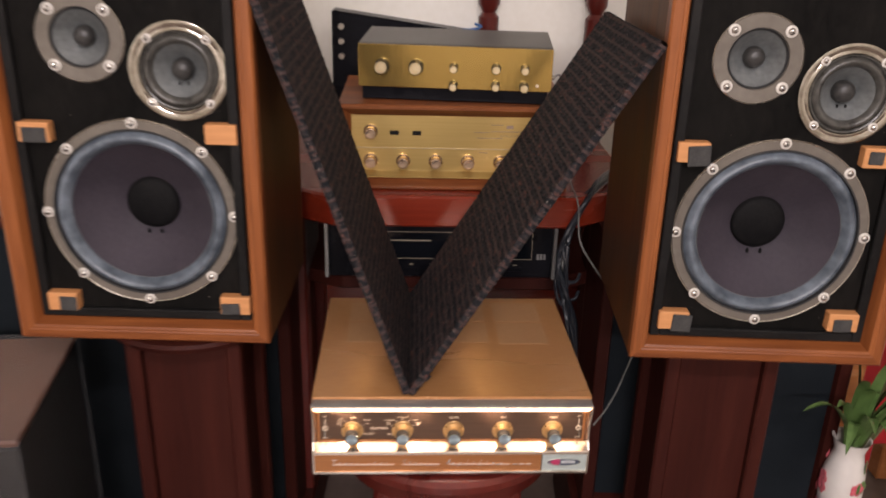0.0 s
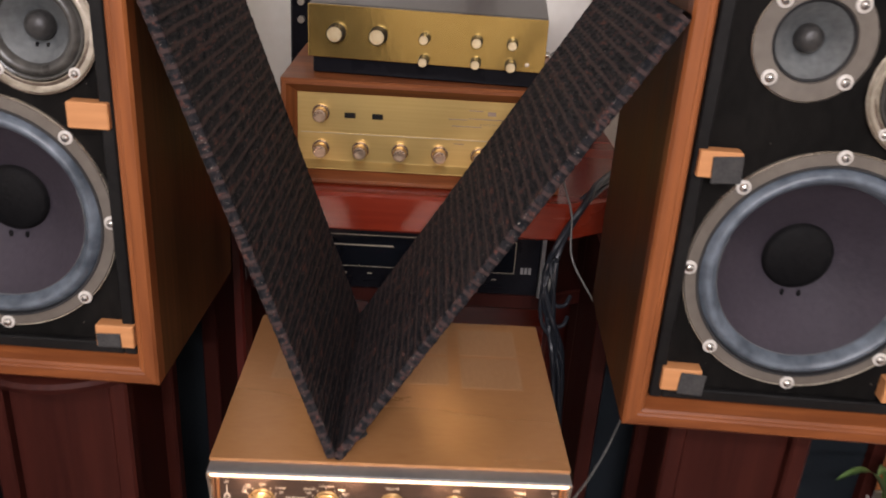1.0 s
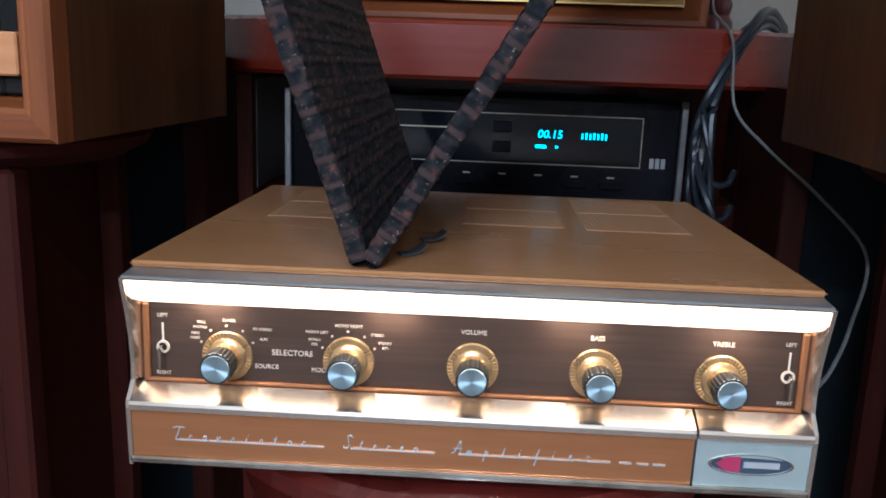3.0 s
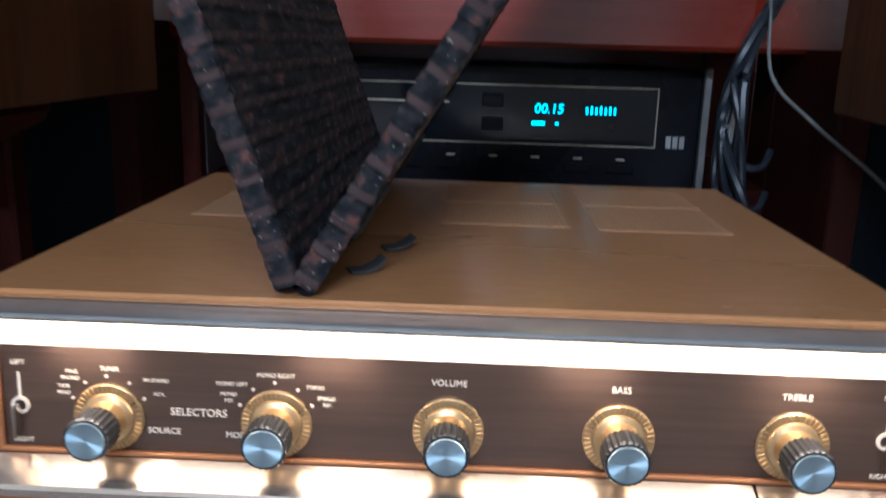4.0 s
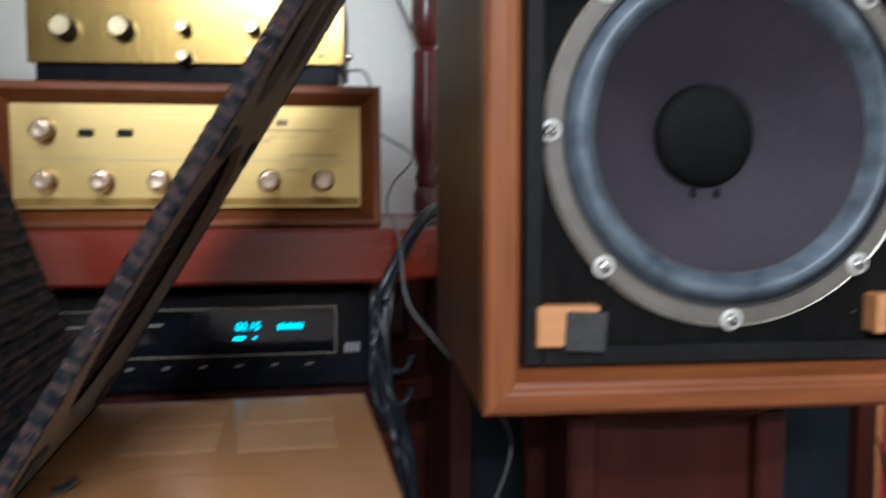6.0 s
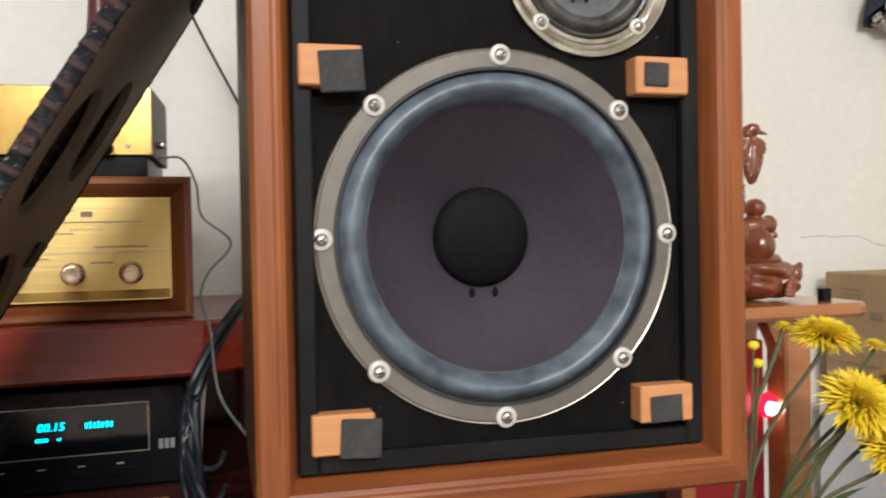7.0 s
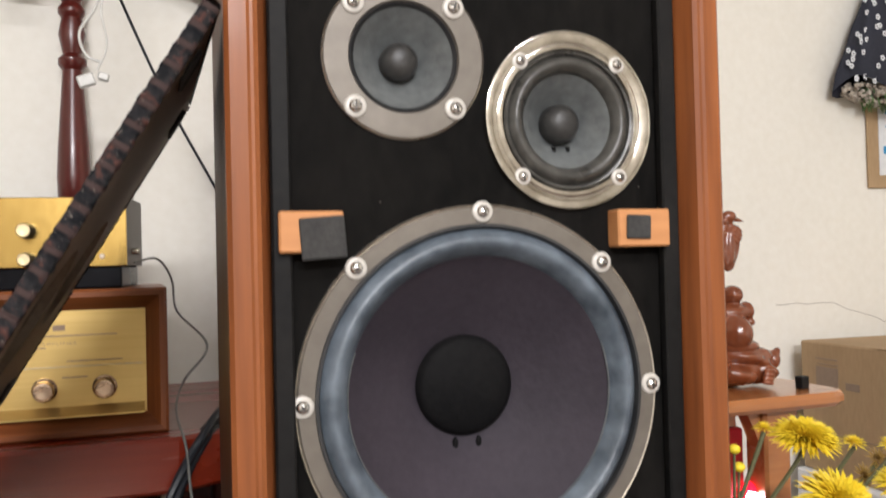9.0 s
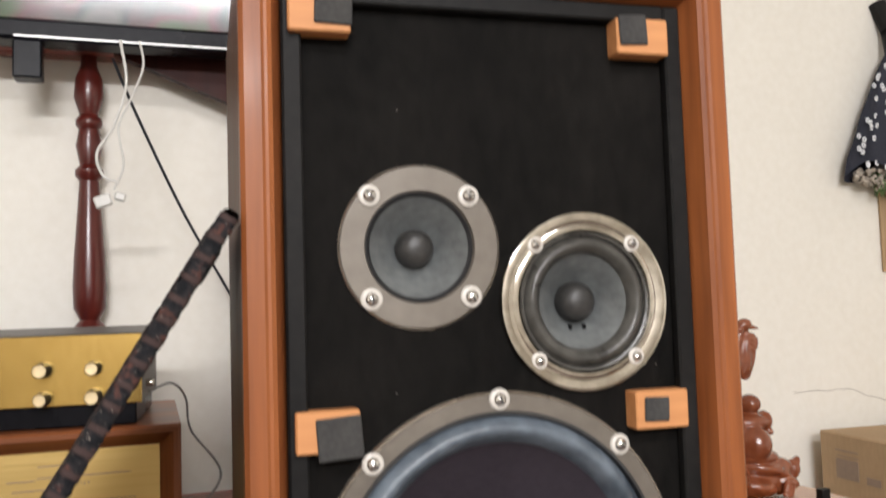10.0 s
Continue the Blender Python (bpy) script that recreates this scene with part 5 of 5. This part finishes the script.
for k in range(11):
    t = k / 10
    z, r = 0.015 + 0.27 * t, 0.125 * (1 - t) ** 0.8 + 0.018
    row = []
    for i in range(48):
        a = 2 * math.pi * i / 48
        rr = r * (1 + 0.08 * math.sin(5 * a + 2 * t)) + 0.004 * noise.noise((math.cos(a) * 3, math.sin(a) * 3, t * 5))
        row.append(bm.verts.new((rr * math.cos(a), 0.33 * rr * math.sin(a), z - (0.02 * math.sin(3 * a) if k == 0 else 0))))
    if prev:
        for i in range(48):
            bm.faces.new((prev[i], prev[(i + 1) % 48], row[(i + 1) % 48], row[i]))
    prev = row
part("wrap", bm, "wrap_dark", bq, "navy cloth with small white flowers", True)
rnd = random.Random(4)
bm = bmesh.new()
for i in range(60):
    t = rnd.random() * 0.85
    a = math.pi + rnd.random() * math.pi
    r = 0.125 * (1 - t) ** 0.8 + 0.021
    for k in range(5):
        q = 2 * math.pi * k / 5
        bmesh.ops.create_circle(bm, cap_ends=True, segments=6, radius=0.0028, matrix=pose(r * math.cos(a) + 0.004 * math.cos(q), 0.36 * r * math.sin(a) - 0.001, 0.015 + 0.27 * t + 0.004 * math.sin(q), 90, 0, 0))
tagged(part("cloth_pattern", bm, "paper", bq, "small white printed flowers"), "", "", "", "stuff")
bm = bmesh.new()
for i in range(420):
    a, rr = rnd.random() * 2 * math.pi, 0.12 * math.sqrt(rnd.random())
    z = 0.02 - 0.06 * rnd.random() * (1 - rr / 0.2)
    bmesh.ops.create_icosphere(bm, subdivisions=1, radius=0.0035 + 0.003 * rnd.random(), matrix=pose(rr * math.cos(a) * 1.08, 0.35 * rr * math.sin(a), z))
tagged(part("dried_spray", bm, "dry_flower", bq, "dried white flower heads"), "", "", "", "stuff")
bm = bmesh.new()
for i in range(60):
    a, rr = rnd.random() * 2 * math.pi, 0.11 * math.sqrt(rnd.random())
    o = Vector((rr * math.cos(a), 0.35 * rr * math.sin(a), 0.015))
    sweep([o, o + Vector((0.01 * rnd.random(), -0.01, -0.03)), o + Vector((0.02 * rnd.random() - 0.01, -0.012, -0.05))], 0.003, 5, bm, False, 0.0006)
tagged(part("leaf_cluster", bm, "leaf", bq), "", "", "", "stuff")
bm = sweep([(0, 0, 0.28), (0.01, 0.02, 0.34), (0.0, 0.04, 0.40)], 0.02, 10)
part("stem_bundle", bm, "black_trim", bq)

bm = bmesh.new()
cp = []
for i in range(26):
    cp.append((1.50 + 0.014 * i, 1.9295, 0.845 + 0.006 * noise.noise((i * 0.4, 2, 0)) - 0.0042 * max(0, i - 10)))
for a, b in zip(cp, cp[1:]):
    w = 0.0005
    bm.faces.new([bm.verts.new(q) for q in ((a[0], a[1], a[2] - w), (b[0], b[1], b[2] - w), (b[0], b[1], b[2] + w), (a[0], a[1], a[2] + w))])
setting("wall_crack", bm, "crack", "hairline crack in the plaster", "crack")

# ---- vase with chrysanthemums ----
VX, VY = 0.825, 1.30
vs = thing("table_small", (VX, VY, 0), 0, "dark low wooden plant table", "plant table")
part("top", lathe([(0.0001, 0.15), (0.10, 0.15), (0.104, 0.142), (0.10, 0.13), (0.0001, 0.13)], 36, "z"), "stand", vs)
part("column", lathe([(0.03, 0.0), (0.022, 0.06), (0.03, 0.131)], 20, "z"), "stand", vs)
part("foot", lathe([(0.11, 0.0), (0.11, 0.02), (0.03, 0.035)], 30, "z"), "stand", vs)
vase = thing("flower_vase", (VX, VY, 0.1503), 0, "white porcelain vase painted with pink flowers", "vase")
VP = [(0.026, 0.0), (0.029, 0.01), (0.036, 0.05), (0.040, 0.09), (0.037, 0.135), (0.029, 0.165), (0.027, 0.18), (0.033, 0.20), (0.035, 0.205), (0.032, 0.203), (0.025, 0.18), (0.027, 0.165)]
part("body", lathe(VP, 40, "z"), "porcelain", vase, "", True)
bm = bmesh.new()
bg = bmesh.new()
for i in range(18):
    a, z = rnd.random() * 2 * math.pi, 0.03 + 0.13 * rnd.random()
    r = next(r0 + (r1 - r0) * (z - h0) / (h1 - h0) for (r0, h0), (r1, h1) in zip(VP, VP[1:]) if h0 <= z <= h1)
    for k in range(5):
        q = 2 * math.pi * k / 5
        bmesh.ops.create_uvsphere(bm if i % 3 else bg, u_segments=8, v_segments=5, radius=0.0075, matrix=Matrix.Rotation(a, 4, "Z") @ pose(r, 0.008 * math.cos(q), z + 0.008 * math.sin(q)) @ Matrix.Diagonal((0.2, 1, 1, 1)))
part("painted_flower", bm, "pink", vase, "pink painted flowers", True)
part("painted_leaf", bg, "leaf", vase, "green painted leaves", True)


def chrysanthemum(name, centre, r, tilt, seed, mat="petal", n=460):
    """A many-petalled bloom on a bent stem."""
    rn = random.Random(seed)
    fl = thing(name, (VX, VY, 0.36), 0, "yellow chrysanthemum standing in the vase" if mat == "petal" else "withered yellow bloom standing in the vase", "flower", "chrysanthemums in the vase")
    c = Vector(centre) - Vector((VX, VY, 0.36))
    mid = c * 0.5 + Vector((0.02 * rn.random() - 0.01, 0.02 * rn.random(), 0.03))
    part("stem", sweep([(0.01 * rn.random(), 0.01 * rn.random(), -0.08), tuple(mid), tuple(c - Vector((0, 0, r * 0.25)))], 0.0028, 6), "stem", fl, "", True)
    bm = bmesh.new()
    for i in range(n):
        u = i / n
        el = math.radians(88 - 105 * u ** 0.8)
        az = 2.39996 * i + rn.random() * 0.25
        ln = r * (0.45 + 0.55 * u ** 0.6) * (0.9 + 0.2 * rn.random())
        d = Vector((math.cos(el) * math.cos(az), math.cos(el) * math.sin(az), math.sin(el) * 0.75 + 0.12))
        sd = Vector((-math.sin(az), math.cos(az), 0)) * r * 0.062
        up = d.cross(sd).normalized() * r * 0.05
        base, m1, tip = d * r * 0.10, d * ln * 0.65, d * ln + Vector((0, 0, -0.12 * r * u))
        v = [bm.verts.new(q) for q in (base - sd * 0.4, base + sd * 0.4, m1 + sd + up, m1 - sd + up, m1, tip + up * 0.5)]
        bm.faces.new((v[0], v[4], v[3]))
        bm.faces.new((v[1], v[2], v[4]))
        bm.faces.new((v[0], v[1], v[4]))
        bm.faces.new((v[3], v[4], v[5]))
        bm.faces.new((v[4], v[2], v[5]))
    hd = part("bloom", bm, mat, fl, "many-petalled yellow bloom" if mat == "petal" else "drooping withered bloom", False, Matrix.Translation(c) @ pose(0, 0, 0, tilt, 0, 0))
    return fl


chrysanthemum("chrysanthemum", (0.981, 1.290, 0.733), 0.043, 15, 1)
chrysanthemum("chrysanthemum", (1.010, 1.270, 0.657), 0.052, 42, 2)
chrysanthemum("chrysanthemum", (1.042, 1.250, 0.603), 0.047, 45, 3)
chrysanthemum("chrysanthemum", (1.128, 1.290, 0.660), 0.038, 30, 4)
chrysanthemum("chrysanthemum", (0.940, 1.310, 0.745), 0.015, 10, 5, "petal", 60)
chrysanthemum("chrysanthemum", (1.075, 1.310, 0.715), 0.018, 15, 6, "petal", 60)
chrysanthemum("chrysanthemum", (1.139, 1.310, 0.705), 0.022, 20, 9, "petal", 80)
chrysanthemum("withered_flower", (1.120, 1.320, 0.690), 0.018, 60, 7, "withered", 50)
chrysanthemum("withered_flower", (1.098, 1.320, 0.672), 0.018, 70, 8, "withered", 50)
for k, cpt in enumerate(((0.890, 1.30, 0.728), (0.896, 1.30, 0.707))):
    b = thing("flower_bud", (VX, VY, 0.36), 0, "small yellow bud on a thin stem", "flower bud", "flower buds")
    c = Vector(cpt) - Vector((VX, VY, 0.36))
    part("stem", sweep([(0, 0, -0.06), tuple(c * 0.55 + Vector((0.02, 0, 0.01))), tuple(c)], 0.0017, 6), "stem", b, "", True)
    bm = bmesh.new()
    bmesh.ops.create_uvsphere(bm, u_segments=12, v_segments=8, radius=0.007, matrix=Matrix.Translation(c) @ Matrix.Diagonal((1, 1, 0.8, 1)))
    part("bud", bm, "petal", b, "", True)


def leaf(base, tip, width, droop, seed):
    lf = thing("long_leaf", base, 0, "long green leaf growing from the vase", "leaf", "long leaves in the vase")
    d = Vector(tip) - Vector(base)
    sd = d.cross(Vector((0, 0, 1))).normalized()
    bm = bmesh.new()
    prev = None
    for i in range(15):
        t = i / 14
        w = width * math.sin(math.pi * min(1, 0.08 + 0.92 * t)) ** 0.7
        c = d * t + Vector((0, 0, droop * math.sin(math.pi * t)))
        row = [bm.verts.new(c + sd * w * k + Vector((0, 0, abs(k) * w * 0.35))) for k in (-1, -0.5, 0, 0.5, 1)]
        if prev:
            for a in range(4):
                bm.faces.new((prev[a], prev[a + 1], row[a + 1], row[a]))
        prev = row
    part("blade", bm, "leaf", lf, "", True)


for k, (tx, ty, tz, w, dr) in enumerate(((0.665, 1.20, 0.475, 0.008, 0.05), (0.745, 1.18, 0.40, 0.010, 0.06), (0.765, 1.20, 0.535, 0.011, 0.04), (0.79, 1.20, 0.51, 0.012, 0.05), (0.88, 1.20, 0.54, 0.011, 0.05), (0.79, 1.30, 0.56, 0.010, 0.04), (0.98, 1.26, 0.52, 0.012, 0.05), (0.82, 1.17, 0.42, 0.011, 0.06), (0.93, 1.26, 0.58, 0.011, 0.04), (1.02, 1.27, 0.56, 0.012, 0.05), (0.735, 1.22, 0.47, 0.009, 0.05), (0.81, 1.22, 0.56, 0.010, 0.04), (0.85, 1.18, 0.47, 0.011, 0.06), (0.775, 1.16, 0.455, 0.010, 0.05), (0.845, 1.24, 0.58, 0.010, 0.04), (0.96, 1.22, 0.55, 0.011, 0.05), (0.90, 1.19, 0.46, 0.012, 0.06))):
    leaf((VX + 0.01 * math.cos(k), VY + 0.01 * math.sin(k), 0.325), (tx, ty, tz), w, dr, k)
